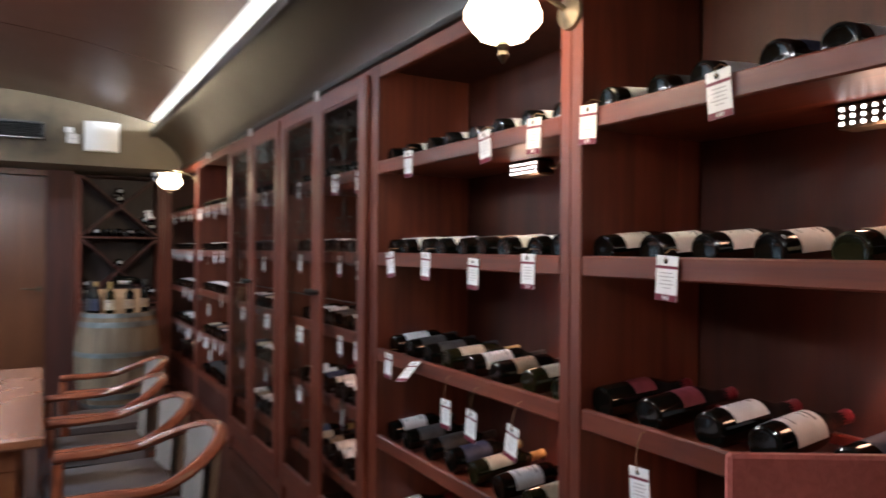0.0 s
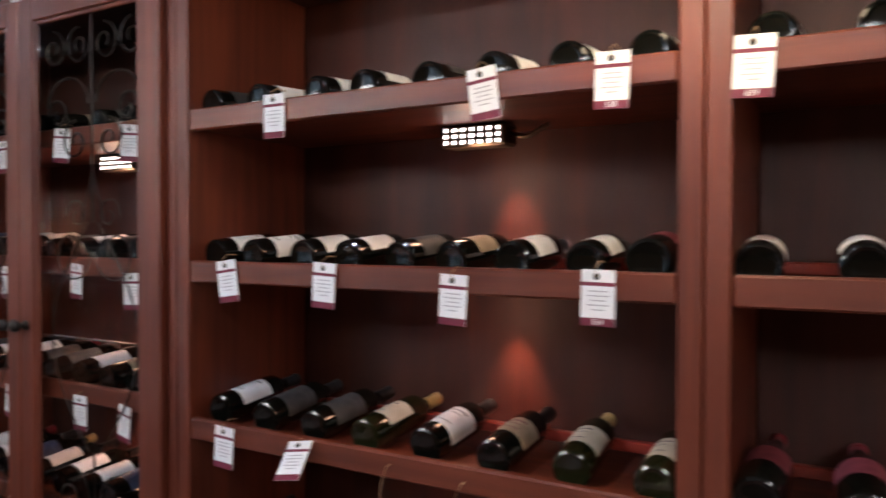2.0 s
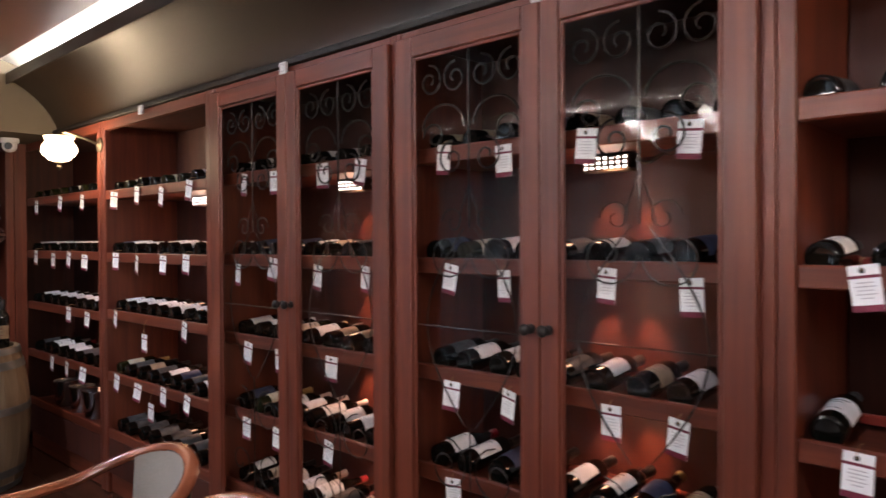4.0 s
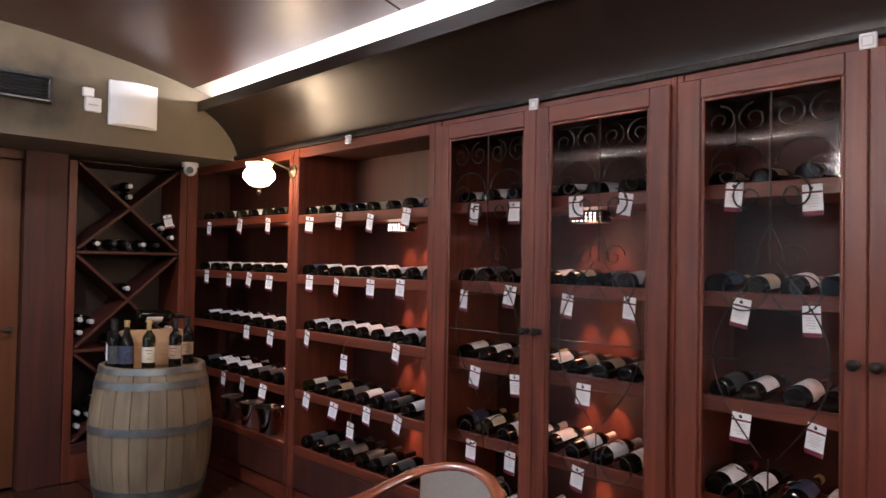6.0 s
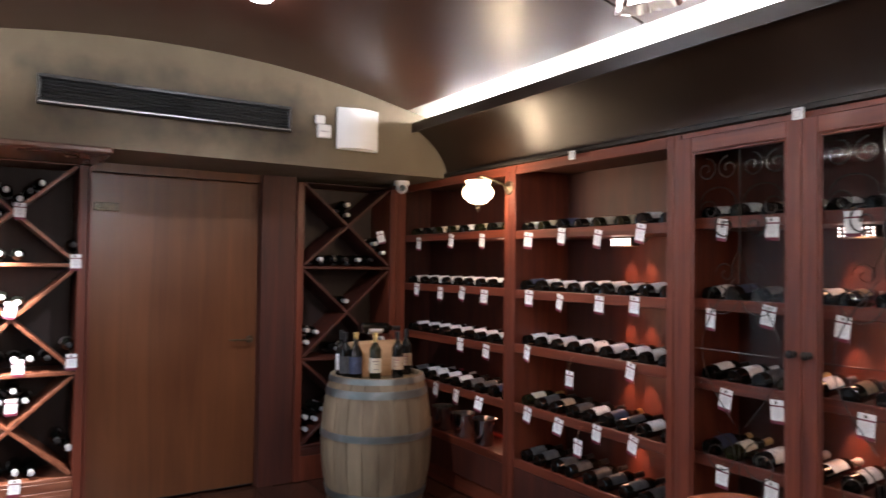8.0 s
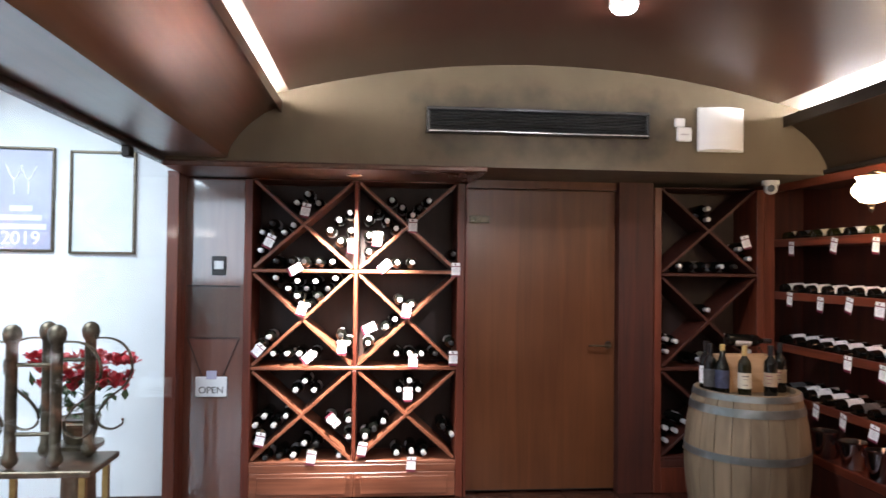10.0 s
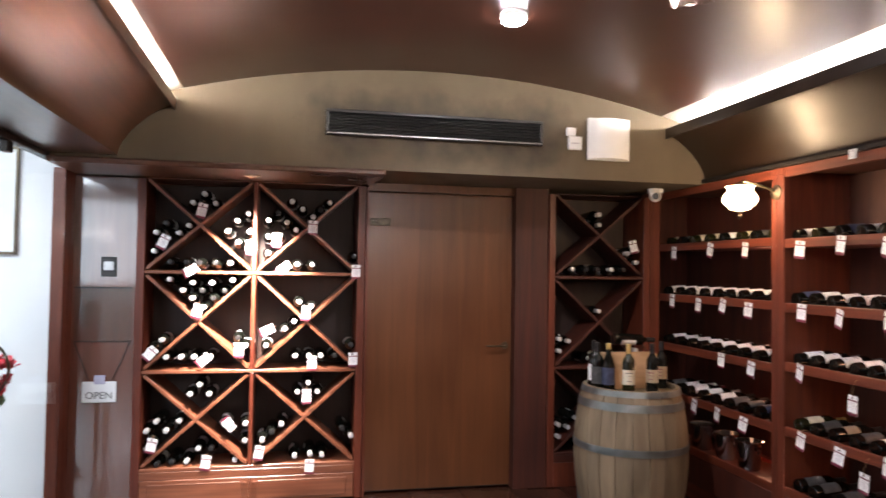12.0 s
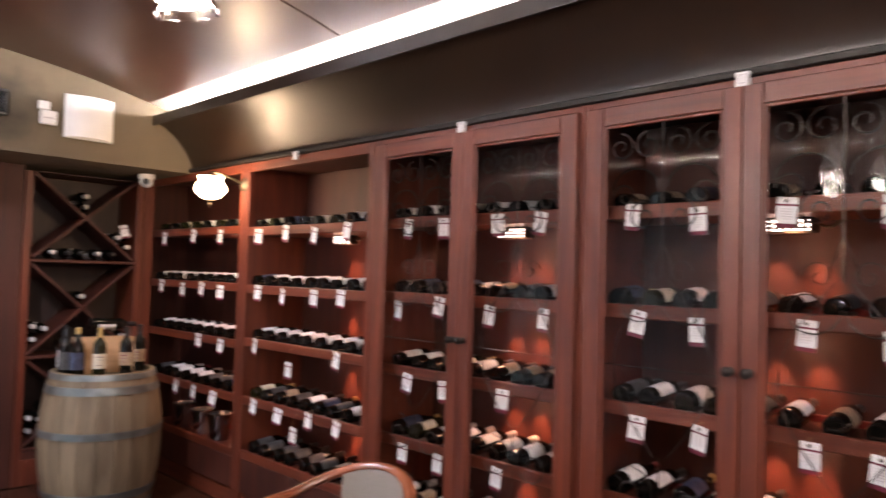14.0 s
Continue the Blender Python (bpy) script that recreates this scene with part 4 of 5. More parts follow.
# air outlet, boxes and camera on the fascia
root = thing("air_vent", (-0.667, END, 2.40), "long black slotted air conditioning outlet on the fascia", "vent")
bm = bmesh.new()
ax0, ax1, az0, az1 = -1.343, 0.009, 2.327, 2.480
box(bm, (ax0, END - 0.035, az1 - 0.02), (ax1, END - 0.001, az1), 0.004)
box(bm, (ax0, END - 0.035, az0), (ax1, END - 0.001, az0 + 0.02), 0.004)
box(bm, (ax0, END - 0.035, az0 + 0.02), (ax0 + 0.02, END - 0.001, az1 - 0.02), 0.004)
box(bm, (ax1 - 0.02, END - 0.035, az0 + 0.02), (ax1, END - 0.001, az1 - 0.02), 0.004)
bits = [part("frame", bm, BLACK)]
bits.append(boxpart("backing", (ax0 + 0.02, END - 0.010, az0 + 0.02), (ax1 - 0.02, END - 0.001, az1 - 0.02), BLACK))
for k in range(6):
    bm = box(bmesh.new(), (ax0 + 0.021, -0.010, -0.002), (ax1 - 0.021, 0.010, 0.002))
    bm.transform(Matrix.Translation((0, END - 0.022, az0 + 0.032 + k * 0.018)) @ pose(0, 0, 0, 35))
    bits.append(part("slat", bm, BLACK))
bits.append(boxpart("lower_lip", (ax0 + 0.01, END - 0.041, az0 + 0.005), (ax1 - 0.01, END - 0.0355, az0 + 0.013), STEEL, None, "worn metal lip", 0.001))
adopt(root, *bits)

e = thing("siren_box", (0.46, END, 2.39), "white curved plastic box mounted on the fascia", "box")
bm = bmesh.new()
prof = [(0.325 + 0.272 * k / 10, END - 0.03 - 0.05 * math.sin(math.pi * k / 10) ** 0.7) for k in range(11)] + [(0.597, END - 0.001), (0.325, END - 0.001)]
lo_, hi_ = [bm.verts.new((x, y, 2.262)) for x, y in prof], [bm.verts.new((x, y, 2.518)) for x, y in prof]
bm.faces.new(lo_), bm.faces.new(hi_)
for k in range(len(prof)):
    bm.faces.new((lo_[k], lo_[(k + 1) % len(prof)], hi_[(k + 1) % len(prof)], hi_[k]))
adopt(e, part("cover", bm, PLASTIC, None, "", True), boxpart("base", (0.318, END - 0.028, 2.256), (0.604, END - 0.0, 2.524), PLASTIC))
e = thing("control_box", (0.225, END, 2.37), "small white two-part control box on the fascia", "box")
adopt(e, boxpart("case", (0.185, END - 0.03, 2.315), (0.275, END, 2.40), PLASTIC, None, "", 0.006), boxpart("upper_case", (0.172, END - 0.026, 2.402), (0.235, END, 2.455), PLASTIC, None, "", 0.006),
      boxpart("dial", (0.20, END - 0.033, 2.35), (0.255, END - 0.0305, 2.358), INK))
e = thing("security_camera", (0.98, 7.42, HEAD - 0.02), "small white dome security camera under the fascia", "camera")
adopt(e, part("mount", lathe(bmesh.new(), [(0, 0), (0, 0.055), (-0.03, 0.055), (-0.035, 0)], 24, Matrix.Translation((0.98, 7.42, HEAD - 0.021))), PLASTIC, None, "", True),
      part("ball", lathe(bmesh.new(), [(0.045 * math.sin(radians(a)), 0.045 * math.cos(radians(a))) for a in range(-90, 91, 15)], 20, Matrix.Translation((0.98, 7.42, HEAD - 0.068))), PLASTIC, None, "", True),
      part("lens", lathe(bmesh.new(), [(0.0, 0.024), (0.012, 0.022), (0.014, 0.0)], 16, Matrix.Translation((0.963, 7.385, HEAD - 0.075)) @ pose(0, 0, 0, 90, 0, -25)), BLACK, None, "dark lens", True))
for nm, px, py, pz, gl in (("downlight", -1.77, 7.33, HEAD - 0.056, False),):
    e = thing(nm, (px, py, pz), "small recessed brown downlight in the ledge", "light")
    adopt(e, part("ring", lathe(bmesh.new(), [(0, 0.05), (-0.006, 0.05), (-0.008, 0.044), (-0.002, 0.034), (-0.001, 0.034)], 24, Matrix.Translation((px, py, pz))), BRONZE, None, "", True))
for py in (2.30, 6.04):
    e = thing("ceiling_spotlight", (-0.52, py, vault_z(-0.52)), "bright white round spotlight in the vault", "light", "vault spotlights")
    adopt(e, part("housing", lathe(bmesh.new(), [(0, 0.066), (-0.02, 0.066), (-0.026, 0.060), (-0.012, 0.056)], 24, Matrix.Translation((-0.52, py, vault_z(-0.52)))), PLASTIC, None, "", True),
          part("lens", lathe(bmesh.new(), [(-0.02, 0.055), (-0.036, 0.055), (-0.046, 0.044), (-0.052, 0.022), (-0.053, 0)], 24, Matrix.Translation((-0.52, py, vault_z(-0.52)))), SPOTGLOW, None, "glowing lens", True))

# chandelier with five tulip shades
# The one at y 0.45 is unseen, added to light the near bays.
for CX, CY in ((-0.74, 3.64), (-1.0, 0.45)):
    e = thing("chandelier", (CX, CY, VTOP), "brass chandelier with frosted tulip glass shades, lit", "chandelier", "chandeliers")
    bits = [part("stem", lathe(bmesh.new(), [(vault_z(CX), 0), (vault_z(CX), 0.06), (vault_z(CX) - 0.025, 0.05), (vault_z(CX) - 0.03, 0.012), (2.26, 0.012), (2.24, 0.035), (2.20, 0.04), (2.16, 0.02), (2.14, 0)], 18, Matrix.Translation((CX, CY, 0))), BRASS, None, "", True)]
    for a in (39, 111, 183, 255, 327):
        c, s = math.cos(radians(a)), math.sin(radians(a))
        P = lambda r, z: (CX + r * c, CY + r * s, z)
        bits.append(part("arm", tube(bmesh.new(), [P(0.02, 2.19), P(0.10, 2.15), P(0.19, 2.16), P(0.27, 2.19), P(0.315, 2.17), P(0.33, 2.125)], 0.008, 8), BRASS, None, "", True))
        m = Matrix.Translation(P(0.33, 2.12)) @ pose(0, 0, 0, 0, -12, 0) @ pose(0, 0, 0, 180)
        sh = part("shade", lathe(bmesh.new(), [(0, 0.0), (0.0, 0.022), (0.02, 0.034), (0.06, 0.044), (0.095, 0.051), (0.115, 0.059)], 36, m, 0.10, 6), TULIPGLASS, None, "glowing frosted tulip shade", True)
        sh.visible_shadow = False
        rim = part("rim", lathe(bmesh.new(), [(0.1155, 0.0600), (0.134, 0.068), (0.138, 0.068), (0.119, 0.0600)], 36, m, 0.16, 6), TULIPRIM, sh, "clear wavy glass rim", True)
        bits.append(sh)
        lamp("chandelier_bulb", "POINT", P(0.33, 2.03), 7.5 if CY > 1 else 6.5, (1.0, 0.88, 0.76), 0.05)
    adopt(e, *bits)
    e.location.z += 0.03

# ---- barrel with bottles and a box ----
BX, BY, BH = 0.60, 7.03, 0.825


def barrel_r(z):
    return 0.296 + 0.058 * (1 - ((z - BH / 2) / (BH / 2)) ** 2)


e = thing("wine_barrel", (BX, BY, 0), "weathered oak wine barrel with galvanised hoops, standing on its end", "barrel")
bits = []
n = 22
for k in range(n):
    bm = bmesh.new()
    a0, a1 = 2 * math.pi * k / n + 0.006, 2 * math.pi * (k + 1) / n - 0.006
    cols = []
    for a in (a0, (a0 + a1) / 2, a1):
        cols.append([[bm.verts.new((BX + (barrel_r(z) - dd) * math.cos(a), BY + (barrel_r(z) - dd) * math.sin(a), z)) for z in (BH * i / 12 for i in range(13))] for dd in (0, 0.025)])
    for c0, c1 in zip(cols, cols[1:]):
        for i in range(12):
            bm.faces.new((c0[0][i], c1[0][i], c1[0][i + 1], c0[0][i + 1]))
            bm.faces.new((c0[1][i], c0[1][i + 1], c1[1][i + 1], c1[1][i]))
        bm.faces.new((c0[0][12], c1[0][12], c1[1][12], c0[1][12]))
    for c in (cols[0], cols[-1]):
        for i in range(12):
            bm.faces.new((c[0][i], c[0][i + 1], c[1][i + 1], c[1][i]))
    bits.append(part("stave", bm, OAK, None, "", True))
bits.append(part("head", lathe(bmesh.new(), [(BH - 0.05, 0), (BH - 0.03, 0), (BH - 0.03, 0.272), (BH - 0.05, 0.272)], 32, Matrix.Translation((BX, BY, 0))), OAK))
for z, w in ((BH - 0.020, 0.034), (BH - 0.098, 0.046), (BH - 0.355, 0.042), (0.105, 0.046), (0.022, 0.034)):
    bits.append(part("hoop", lathe(bmesh.new(), [(z - w / 2, barrel_r(z - w / 2)), (z - w / 2, barrel_r(z - w / 2) + 0.004), (z + w / 2, barrel_r(z + w / 2) + 0.004), (z + w / 2, barrel_r(z + w / 2))], 48, Matrix.Translation((BX, BY, 0))), HOOP, None, "grey galvanised hoop", True))
adopt(e, *bits)
TOP = BH - 0.029
e = thing("wine_box", (BX + 0.02, BY + 0.07, TOP), "small pine wine crate standing on the barrel", "box")
bits = []
c = Matrix.Translation((BX + 0.02, BY + 0.07, TOP)) @ pose(0, 0, 0, 0, 0, 0)
for lo, hi in (((-0.17, -0.06, 0), (0.17, -0.05, 0.22)), ((-0.17, 0.05, 0), (0.17, 0.06, 0.22)), ((-0.17, -0.05, 0), (-0.16, 0.05, 0.22)), ((0.16, -0.05, 0), (0.17, 0.05, 0.22)), ((-0.005, -0.05, 0), (0.005, 0.05, 0.21)), ((-0.16, -0.05, 0), (-0.005, 0.05, 0.008))):
    bm = box(bmesh.new(), lo, hi, 0.0015)
    bm.transform(c)
    bits.append(part("board", bm, BOXWOOD))
adopt(e, *bits)
STAND = [(-0.235, -0.02, "ch"), (-0.185, -0.07, "na"), (-0.075, -0.12, "cr"), (0.085, -0.12, "ta"), (0.225, 0.02, "ta"), (-0.20, 0.11, "ww")]
for dx, dy, kd in STAND:
    put(kd, Matrix.Translation((BX + dx, BY + dy, TOP)) @ pose(0, 0, 0, 0, 0, -115 + rnd.uniform(-25, 25)))
# a bottle lying on a small wire cradle at the back of the barrel
e = thing("bottle_cradle", (BX + 0.12, BY + 0.21, TOP), "black iron bottle cradle on the barrel", "stand")
bm = bmesh.new()
for xx in (-0.08, 0.07):
    tube(bm, [(BX + 0.12 + xx - 0.04, BY + 0.19, TOP), (BX + 0.12 + xx - 0.03, BY + 0.19, TOP + 0.20), (BX + 0.12 + xx, BY + 0.20, TOP + 0.255), (BX + 0.12 + xx + 0.03, BY + 0.19, TOP + 0.20), (BX + 0.12 + xx + 0.04, BY + 0.19, TOP)], 0.005, 6)
adopt(e, part("frame", bm, IRON, None, "", True))
put("ww", Matrix.Translation((BX - 0.03, BY + 0.19, TOP + 0.300)) @ pose(0, 0, 0, 0, 92))

# ---- steel ice buckets on the lowest shelf of the end bay ----
for x, y, h in ((1.26, 7.27, 0.170), (1.27, 7.01, 0.165), (1.26, 6.76, 0.175)):
    z = shelf_tops("F")[4] - 0.024
    e = thing("ice_bucket", (x, y, z), "small polished steel ice bucket on the lowest cabinet shelf", "bucket", "ice buckets")
    adopt(e, part("body", lathe(bmesh.new(), [(0, 0), (0, 0.058), (0.008, 0.064), (h - 0.015, 0.078), (h - 0.008, 0.083), (h, 0.083), (h + 0.002, 0.078), (0.02, 0.062), (0.02, 0)], 28, Matrix.Translation((x, y, z))), DARKSTEEL, None, "", True))
    for s_ in (-1, 1):
        adopt(e, part("ring_handle", tube(bmesh.new(), [(x + 0.006 * math.sin(a), y + s_ * (0.084 + 0.012 * (1 - math.cos(a))), z + h - 0.045 + 0.020 * math.sin(a)) for a in (k * 0.5236 for k in range(13))], 0.003, 6), DARKSTEEL, None, "", True))


# ---- menu stand near the first bay ----
m = Matrix.Translation((0.80, 0.50, 0)) @ pose(0, 0, 0, 0, 0, -31)
e = thing("menu_stand", m, "maroon menu board on a dark iron stand beside the cabinet", "stand")
bits = []
for nm, bm, mat in (("board", box(bmesh.new(), (-0.165, -0.008, 0.84), (0.165, 0.008, 1.170), 0.004), MENU),
                    ("pole", lathe(bmesh.new(), [(0.02, 0), (0.02, 0.014), (0.90, 0.012), (0.90, 0)], 14, Matrix.Translation((0, 0.021, 0))), IRON),
                    ("foot", lathe(bmesh.new(), [(0.001, 0), (0.001, 0.15), (0.012, 0.148), (0.024, 0.03), (0.024, 0)], 24, Matrix.Translation((0, 0.021, 0))), IRON)):
    bm.transform(m)
    bits.append(part(nm, bm, mat, None, "", nm != "board"))
adopt(e, *bits)

# ---- table and chairs ----
e = thing("table", (-0.42, 3.8, 0), "polished reddish wooden dining table", "table")
bits = [boxpart("tabletop", (-0.82, 2.80, 0.715), (0.0, 4.40, 0.755), TABLEWOOD, None, "", 0.008),
        boxpart("apron", (-0.74, 2.90, 0.62), (-0.08, 4.30, 0.714), TABLEWOOD)]
for x in (-0.74, -0.15):
    for y in (2.92, 4.22):
        bits.append(part("leg", box(bmesh.new(), (x, y, 0), (x + 0.07, y + 0.07, 0.714), 0.006), TABLEWOOD))
adopt(e, *bits)


def armchair():
    """Horseshoe armchair: facing -x, origin on the floor under the seat."""
    e = thing("armchair", (0, 0, 0), "wooden horseshoe armchair with cream upholstered back at the table", "chair", "chairs at the table")
    arc = []
    for i in range(25):
        a = radians(-112 + 224 * i / 24)
        lift = max(0.0, math.cos(a)) ** 1.3
        arc.append((0.02 + 0.25 * math.cos(a) - (0.07 if abs(a) > 1.57 else 0) * (abs(a) - 1.57), 0.27 * math.sin(a), 0.655 + 0.11 * lift))
    arc = [(-0.24, -0.255, 0.655)] + arc + [(-0.24, 0.255, 0.655)]
    bits = [part("top_rail", tube(bmesh.new(), arc, 0.024, 10, 0.75), CHAIRWOOD, None, "polished curved arm rail", True)]
    bm = bmesh.new()
    rows_ = []
    for i in range(13):
        a = radians(-42 + 84 * i / 12)
        lift = max(0.0, math.cos(a)) ** 1.3
        rows_.append([[bm.verts.new((0.02 + (0.243 - 0.03 * q - d) * math.cos(a), (0.262 - 0.02 * q - d) * math.sin(a), 0.645 + 0.12 * lift - q * (0.20 + 0.12 * lift))) for q in (0, 0.5, 1)] for d in (0.014, -0.014)])
    for r0, r1 in zip(rows_, rows_[1:]):
        for s in (0, 1):
            for q in (0, 1):
                bm.faces.new((r0[s][q], r1[s][q], r1[s][q + 1], r0[s][q + 1]))
        for q in (0, 2):
            bm.faces.new((r0[0][q], r1[0][q], r1[1][q], r0[1][q]))
    bits.append(part("backrest", bm, CLOTH, None, "cream upholstered backrest", True))
    bits.append(part("seat", box(bmesh.new(), (-0.25, -0.24, 0.40), (0.20, 0.24, 0.47), 0.025), SEATCLOTH, None, "dark brown padded seat"))
    bits.append(part("seat_frame", box(bmesh.new(), (-0.25, -0.245, 0.35), (0.205, 0.245, 0.399), 0.006), CHAIRWOOD))
    for x, y, h in ((-0.23, -0.235, 0.64), (-0.23, 0.235, 0.64), (0.17, -0.21, 0.35), (0.17, 0.21, 0.35)):
        bits.append(part("leg", tube(bmesh.new(), [(x + (0.03 if x > 0 else 0), y, 0), (x, y, 0.2), (x, y, h)], 0.019, 8), CHAIRWOOD, None, "", True))
    adopt(e, *bits)
    return e


CHAIRS = [(0.27, 2.62, 0), (0.26, 3.18, 2), (0.24, 3.74, -2), (0.33, 4.33, 0)]
ch = armchair()
ch.matrix_basis = pose(*CHAIRS[0][:2], 0, 0, 0, CHAIRS[0][2])
for x, y, a in CHAIRS[1:]:
    copy_thing(ch, pose(x, y, 0, 0, 0, a))

# ---- glass partition, end panel and lobby ----
pt = tagged(part("window_1", box(bmesh.new(), (LEFT - 0.006, 4.61, 0.01), (LEFT + 0.006, 7.50, HEAD - 0.031)), PARTITION, None, "frameless clear glass partition"), "frameless clear glass partition to the bright lobby", "partition", "", "structure")
pt.visible_shadow = False
bm = box(bmesh.new(), (LEFT - 0.02, 6.55, HEAD - 0.085), (LEFT + 0.02, 6.62, HEAD - 0.031), 0.004)
part("clamp", bm, IRON, pt, "black metal glass clamp")
structure("wall_panel", box(bmesh.new(), (LEFT + 0.003, RACK + 0.0, 0), (-2.492, RACK + 0.118, HEAD - 0.056)), PANELWOOD, "glossy mahogany panel beside the rack")
structure("trim", box(bmesh.new(), (LEFT - 0.07, 7.50, 0), (LEFT + 0.002, 7.60, HEAD - 0.032), 0.004), WOOD_V, "mahogany jamb of the glass partition")
structure("trim", box(bmesh.new(), (LEFT - 0.10, 7.602, 0), (LEFT + 0.002, RACK + 0.2, HEAD - 0.032), 0.004), WOOD_V, "mahogany jamb of the glass partition")
structure("wall_lobby", box(bmesh.new(), (-5.8, RACK + 0.10, 0), (LEFT - 0.102, RACK + 0.24, 2.86)), LOBBYWALL, "bright white lobby wall")
# West and south walls are unseen, white to brighten the panel's reflection.
structure("wall_lobby", box(bmesh.new(), (-5.92, NEAR, 0), (-5.8, 8.0, 2.86)), LOBBYWALL, "bright white lobby wall")
structure("wall_lobby", box(bmesh.new(), (-5.8, NEAR - 0.1, 0), (LEFT - 0.122, NEAR, 2.86)), LOBBYWALL, "bright white lobby wall")

e = thing("light_switch", (-2.66, RACK, 1.52), "small black switch plate on the wood panel", "switch")
adopt(e, boxpart("plate", (-2.70, RACK - 0.012, 1.46), (-2.61, RACK - 0.0, 1.585), BLACK, None, "", 0.004), boxpart("rocker", (-2.685, RACK - 0.016, 1.50), (-2.625, RACK - 0.0125, 1.555), STEEL, None, "", 0.003))
e = thing("notice_sheet", (-2.68, RACK, 1.25), "clear acrylic sheet with a dark top edge on the panel", "notice")
sh = part("sheet", box(bmesh.new(), (-2.85, RACK - 0.010, 1.055), (-2.515, RACK - 0.007, 1.385)), PARTITION)
adopt(e, sh, boxpart("top_edge", (-2.85, RACK - 0.012, 1.386), (-2.515, RACK - 0.001, 1.393), IRON, None, "", 0), boxpart("lower_edge", (-2.85, RACK - 0.012, 1.049), (-2.515, RACK - 0.001, 1.053), IRON, None, "", 0))
e = thing("open_sign", (-2.69, RACK, 0.75), "small pale open sign hanging by cords on the panel", "sign")
TOY = Matrix(((1, 0, 0, 0), (0, 0, -1, 0), (0, 1, 0, 0), (0, 0, 0, 1)))
bits = [boxpart("board", (-2.79, RACK - 0.016, 0.67), (-2.59, RACK - 0.008, 0.80), GREYPAPER, None, "", 0.002), boxpart("clip", (-2.72, RACK - 0.02, 0.785), (-2.655, RACK - 0.0165, 0.84), BLUEPAPER, None, "blue clip", 0.002)]
for xa, xb in ((-2.845, -2.75), (-2.52, -2.62)):
    bits.append(part("cord", tube(bmesh.new(), [(xa, RACK - 0.006, 1.045), (xb, RACK - 0.006, 0.80)], 0.003, 5), IRON))
bits.append(lettering("word", "OPEN", 0.062, Matrix.Translation((-2.69, RACK - 0.0175, 0.712)) @ TOY, BLACK, None))
adopt(e, *bits)

WALLY = RACK + 0.10


def certificate(x0, x1, z0, z1, mat, year, label):
    e = thing("picture_frame", ((x0 + x1) / 2, WALLY, z0), label, "picture", "award frames")
    bits, f = [], 0.016
    bm = bmesh.new()
    for lo, hi in (((x0, z0), (x0 + f, z1)), ((x1 - f, z0), (x1, z1)), ((x0 + f, z0), (x1 - f, z0 + f)), ((x0 + f, z1 - f), (x1 - f, z1))):
        box(bm, (lo[0], WALLY - 0.025, lo[1]), (hi[0], WALLY, hi[1]), 0.003)
    bits.append(part("frame", bm, BRONZE))
    bits.append(boxpart("print", (x0 + f, WALLY - 0.008, z0 + f), (x1 - f, WALLY - 0.0, z1 - f), mat, None, "", 0))
    c = (x0 + x1) / 2
    white = PAPER if year == "2019" else LOBBYWALL
    bits.append(lettering("year", year, 0.125, Matrix.Translation((c, WALLY - 0.0095, z0 + 0.085)) @ TOY, white, None))
    if year == "2019":
        bm = bmesh.new()
        for s in (-1, 1):
            tube(bm, [(c + s * 0.045 - 0.05 + 0.1 * k / 8, WALLY - 0.01, z1 - 0.12 - 0.09 * math.sin(math.pi * k / 8)) for k in range(9)], 0.004, 5)
            tube(bm, [(c + s * 0.045, WALLY - 0.01, z1 - 0.21), (c + s * 0.045, WALLY - 0.01, z1 - 0.31)], 0.004, 5)
        bits.append(part("glass_drawing", bm, white))
        bm = bmesh.new()
        for k, wd in enumerate((0.07, 0.13, 0.16)):
            box(bm, (c - wd, WALLY - 0.0105, z0 + 0.265 - 0.06 * k), (c + wd, WALLY - 0.0085, z0 + 0.300 - 0.06 * k))
        bits.append(tagged(part("small_print", bm, GREYPAPER), kind="stuff"))
    adopt(e, *bits)


certificate(-4.155, -3.735, 1.60, 2.285, BLUEPAPER, "2019", "framed blue wine award certificate on the white wall")
certificate(-3.64, -3.22, 1.59, 2.27, GREYPAPER, "2020", "framed pale wine award certificate on the white wall")

# iron stand with flowers on a brass-legged table beyond the glass
SX, SY = -3.13, 6.48
e = thing("side_table", (SX, SY, 0), "small lobby table with a dark top and brass legs", "table")
bits = [boxpart("tabletop", (SX - 0.32, SY - 0.16, 0.555), (SX + 0.22, SY + 0.20, 0.585), BRONZE, None, "", 0.005)]
for dx in (-0.27, 0.17):
    for dy in (-0.12, 0.16):
        bits.append(part("leg", box(bmesh.new(), (SX + dx - 0.015, SY + dy - 0.015, 0), (SX + dx + 0.015, SY + dy + 0.015, 0.554), 0.002), BRASS))
adopt(e, *bits)
e = thing("iron_stand", (SX, SY, 0.585), "bronze iron stand of four ball-topped posts with scrolled straps", "stand")
bits = []
z0, z1 = 0.586, 1.20
for dx, dy in ((-0.17, -0.09), (0.03, -0.09), (-0.09, 0.09), (0.11, 0.09)):
    bm = lathe(bmesh.new(), [(0, 0), (0.0, 0.012), (0.02, 0.034), (0.04, 0.037), (0.06, 0.03), (0.075, 0.026), (0.57, 0.026), (0.575, 0.03), (0.59, 0.038), (0.62, 0.042), (0.645, 0.034), (0.66, 0.015), (0.662, 0)], 18, Matrix.Translation((SX + dx, SY + dy, z0)))
    bits.append(part("post", bm, BRONZE, None, "", True))
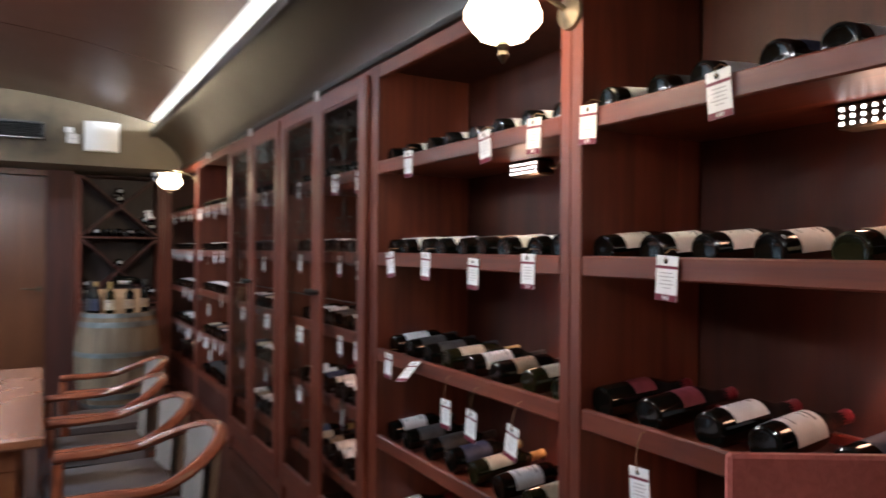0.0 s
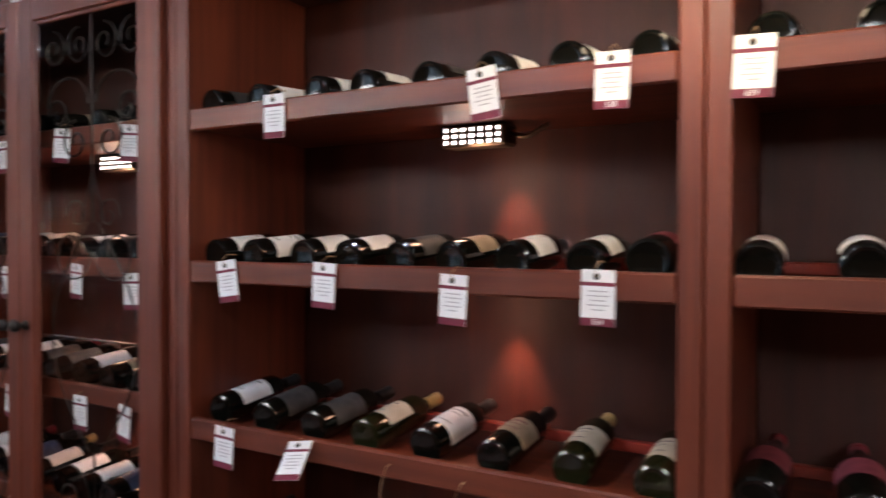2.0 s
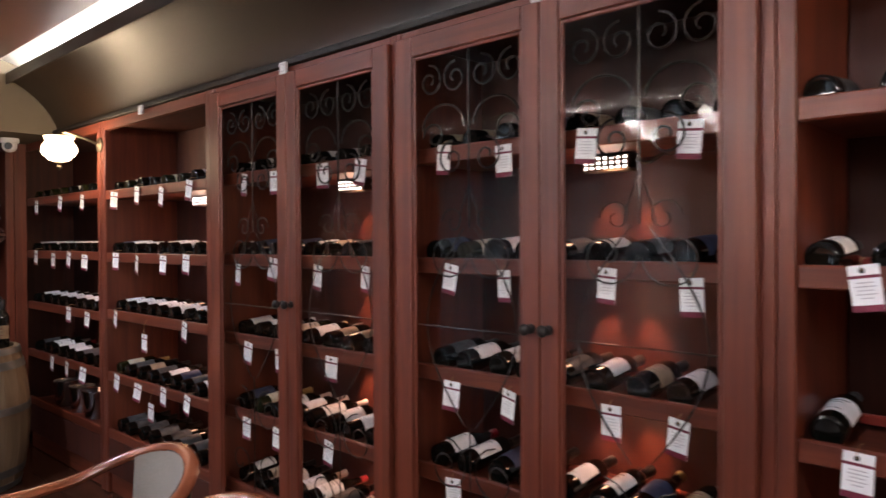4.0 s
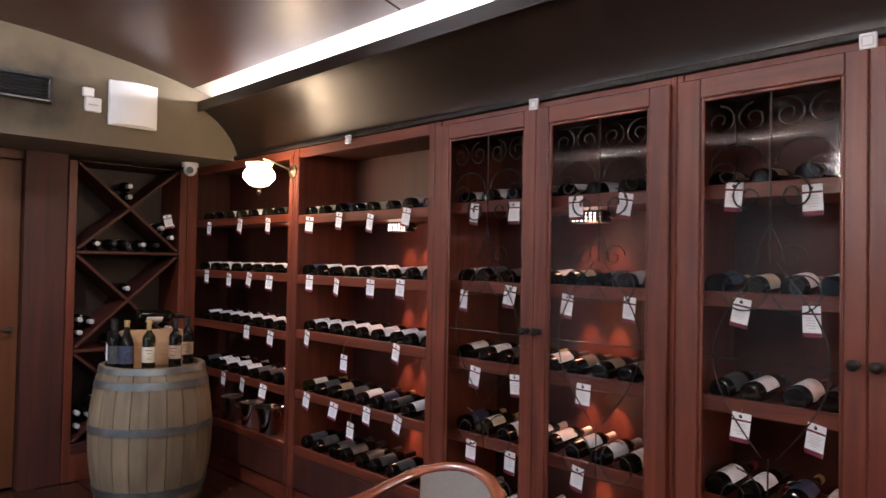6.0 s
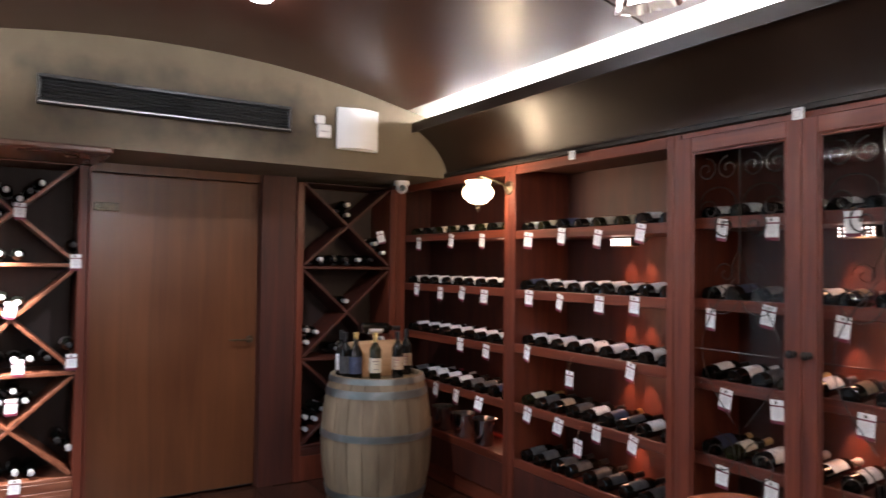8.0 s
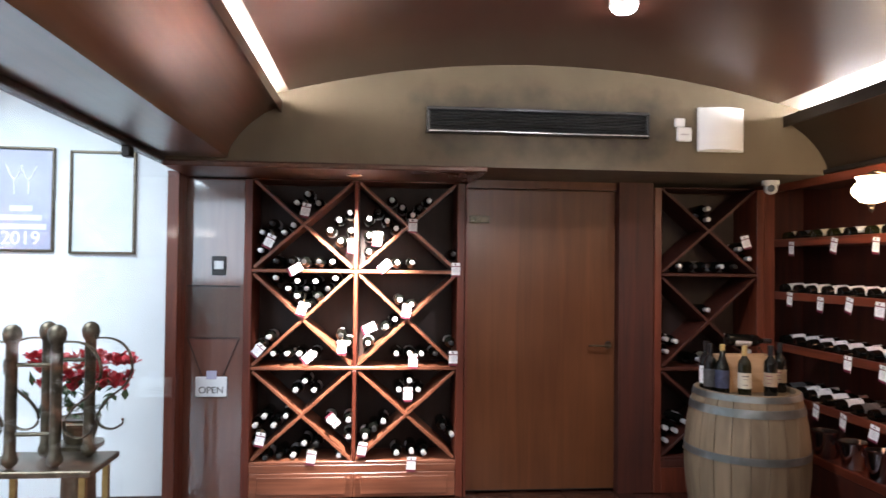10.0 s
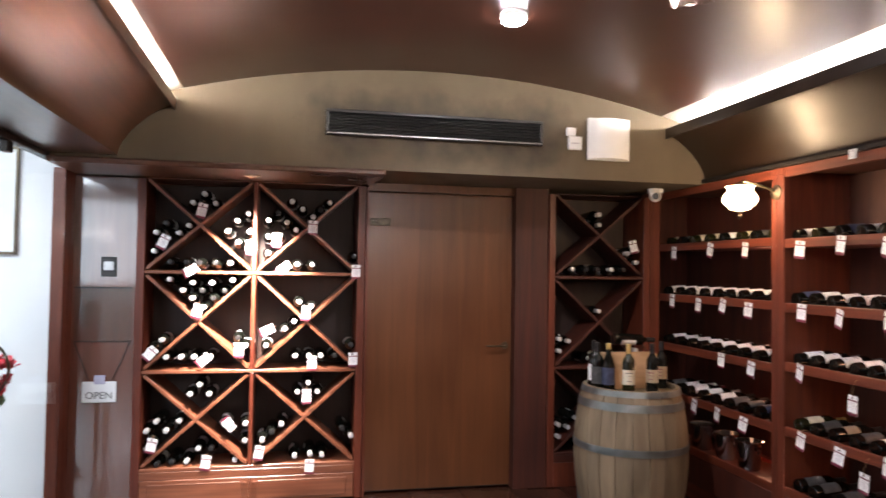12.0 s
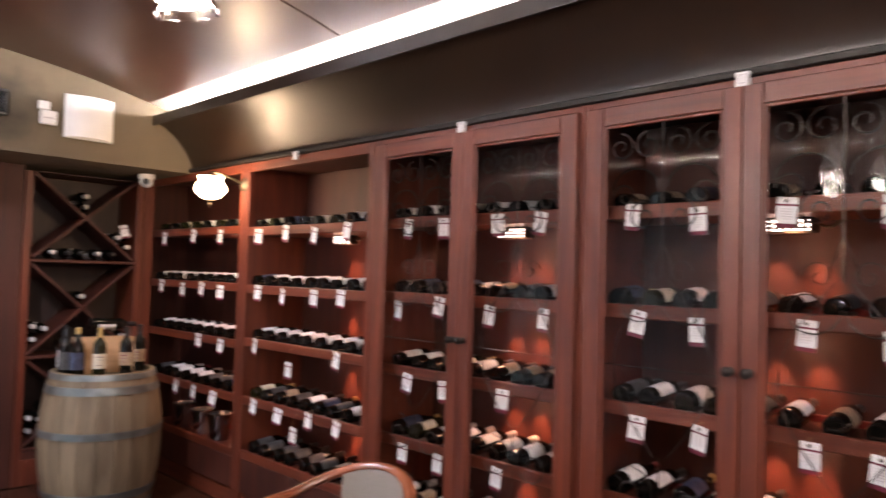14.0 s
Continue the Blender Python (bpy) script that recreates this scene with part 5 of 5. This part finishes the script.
for z in (0.74, 1.06):
    for dy in (-0.09, 0.09):
        ox = -0.17 if dy < 0 else -0.09
        bits.append(part("bar", tube(bmesh.new(), [(SX + ox, SY + dy, z), (SX + ox + 0.2, SY + dy, z)], 0.010, 8), BRONZE, None, "", True))
for s, bx in ((-1, -0.17), (1, 0.03), (-1, -0.09), (1, 0.11)):
    dy = -0.09 if bx in (-0.17, 0.03) else 0.09
    pts = [(SX + bx, SY + dy, 1.165), (SX + bx + s * 0.10, SY + dy, 1.165), (SX + bx + s * 0.17, SY + dy, 1.12), (SX + bx + s * 0.20, SY + dy, 1.03), (SX + bx + s * 0.17, SY + dy, 0.94), (SX + bx + s * 0.09, SY + dy, 0.87),
           (SX + bx + s * 0.04, SY + dy, 0.80), (SX + bx + s * 0.05, SY + dy, 0.74), (SX + bx + s * 0.11, SY + dy, 0.72), (SX + bx + s * 0.16, SY + dy, 0.75), (SX + bx + s * 0.15, SY + dy, 0.78)]
    smooth_pts = []
    for i in range(len(pts) - 1):
        p0, p1, p2, p3 = (Vector(pts[max(0, min(len(pts) - 1, i + k))]) for k in (-1, 0, 1, 2))
        for q in (0, 0.34, 0.67):
            smooth_pts.append(0.5 * (2 * p1 + (p2 - p0) * q + (2 * p0 - 5 * p1 + 4 * p2 - p3) * q * q + (3 * p1 - p0 - 3 * p2 + p3) * q ** 3))
    bits.append(part("strap", tube(bmesh.new(), smooth_pts, 0.015, 8, 0.35), BRONZE, None, "scrolled iron strap", True))
adopt(e, *bits)
e = thing("flower_pot", (SX - 0.03, SY + 0.33, 0.0), "red potted flowers on a pedestal behind the iron stand", "plant")
fx, fy = SX - 0.03, SY + 0.33
bits = [part("pedestal", lathe(bmesh.new(), [(0, 0), (0, 0.14), (0.03, 0.13), (0.05, 0.09), (0.55, 0.08), (0.58, 0.12), (0.60, 0.12), (0.60, 0)], 20, Matrix.Translation((fx, fy, 0))), BRONZE, None, "", True),
        part("pot", lathe(bmesh.new(), [(0.602, 0), (0.602, 0.07), (0.72, 0.1), (0.73, 0.105), (0.72, 0.09), (0.71, 0)], 20, Matrix.Translation((fx, fy, 0))), BRONZE, None, "", True)]
bm, bl = bmesh.new(), bmesh.new()
for k in range(60):
    c = Vector((fx + rnd.uniform(-0.24, 0.26), fy + rnd.gauss(0, 0.06), 0.95 + rnd.uniform(-0.08, 0.09)))
    for j in range(6):
        m = Matrix.Translation(c) @ Euler((rnd.uniform(0.3, 1.3), 0, j * 1.05 + rnd.random())).to_matrix().to_4x4()
        v = [bm.verts.new(m @ Vector(p)) for p in ((0, 0, 0), (0.022, 0.026, 0.006), (0.010, 0.058, -0.004), (-0.010, 0.058, 0.004), (-0.022, 0.026, 0.006))]
        bm.faces.new(v)
for k in range(60):
    c = Vector((fx + rnd.gauss(0, 0.09), fy + rnd.gauss(0, 0.05), 0.82 + rnd.uniform(-0.1, 0.08)))
    m = Matrix.Translation(c) @ Euler((rnd.uniform(0.2, 1.6), 0, rnd.uniform(0, 6.28))).to_matrix().to_4x4()
    bl.faces.new([bl.verts.new(m @ Vector(p)) for p in ((0, 0, 0), (0.02, 0.03, 0.004), (0, 0.08, -0.006), (-0.02, 0.03, 0.004))])
bits += [part("petals", bm, PETAL), part("leaves", bl, LEAF)]
adopt(e, *bits)

# ---- floorboards ----
floor_ob = bpy.data.objects["floor"]
bm = box(bmesh.new(), (-0.0595, -1.198, -0.005), (0.0595, 1.198, 0.0), 0.0012)
bmd = bpy.data.meshes.new("board")
bm.to_mesh(bmd)
bm.free()
bmd.materials.append(FLOOR)
for i in range(33):
    for j in range(4):
        x, y = LEFT + 0.065 + i * 0.12, NEAR + 1.22 + (i % 3) * 0.55 + j * 2.4
        if x > FACE or y + 1.2 > RACK + 0.9 or y - 1.2 < NEAR - 0.1:
            continue
        o = new("board", bmd)
        o.matrix_basis = Matrix.Translation((x, y, 0))
        o.parent = floor_ob
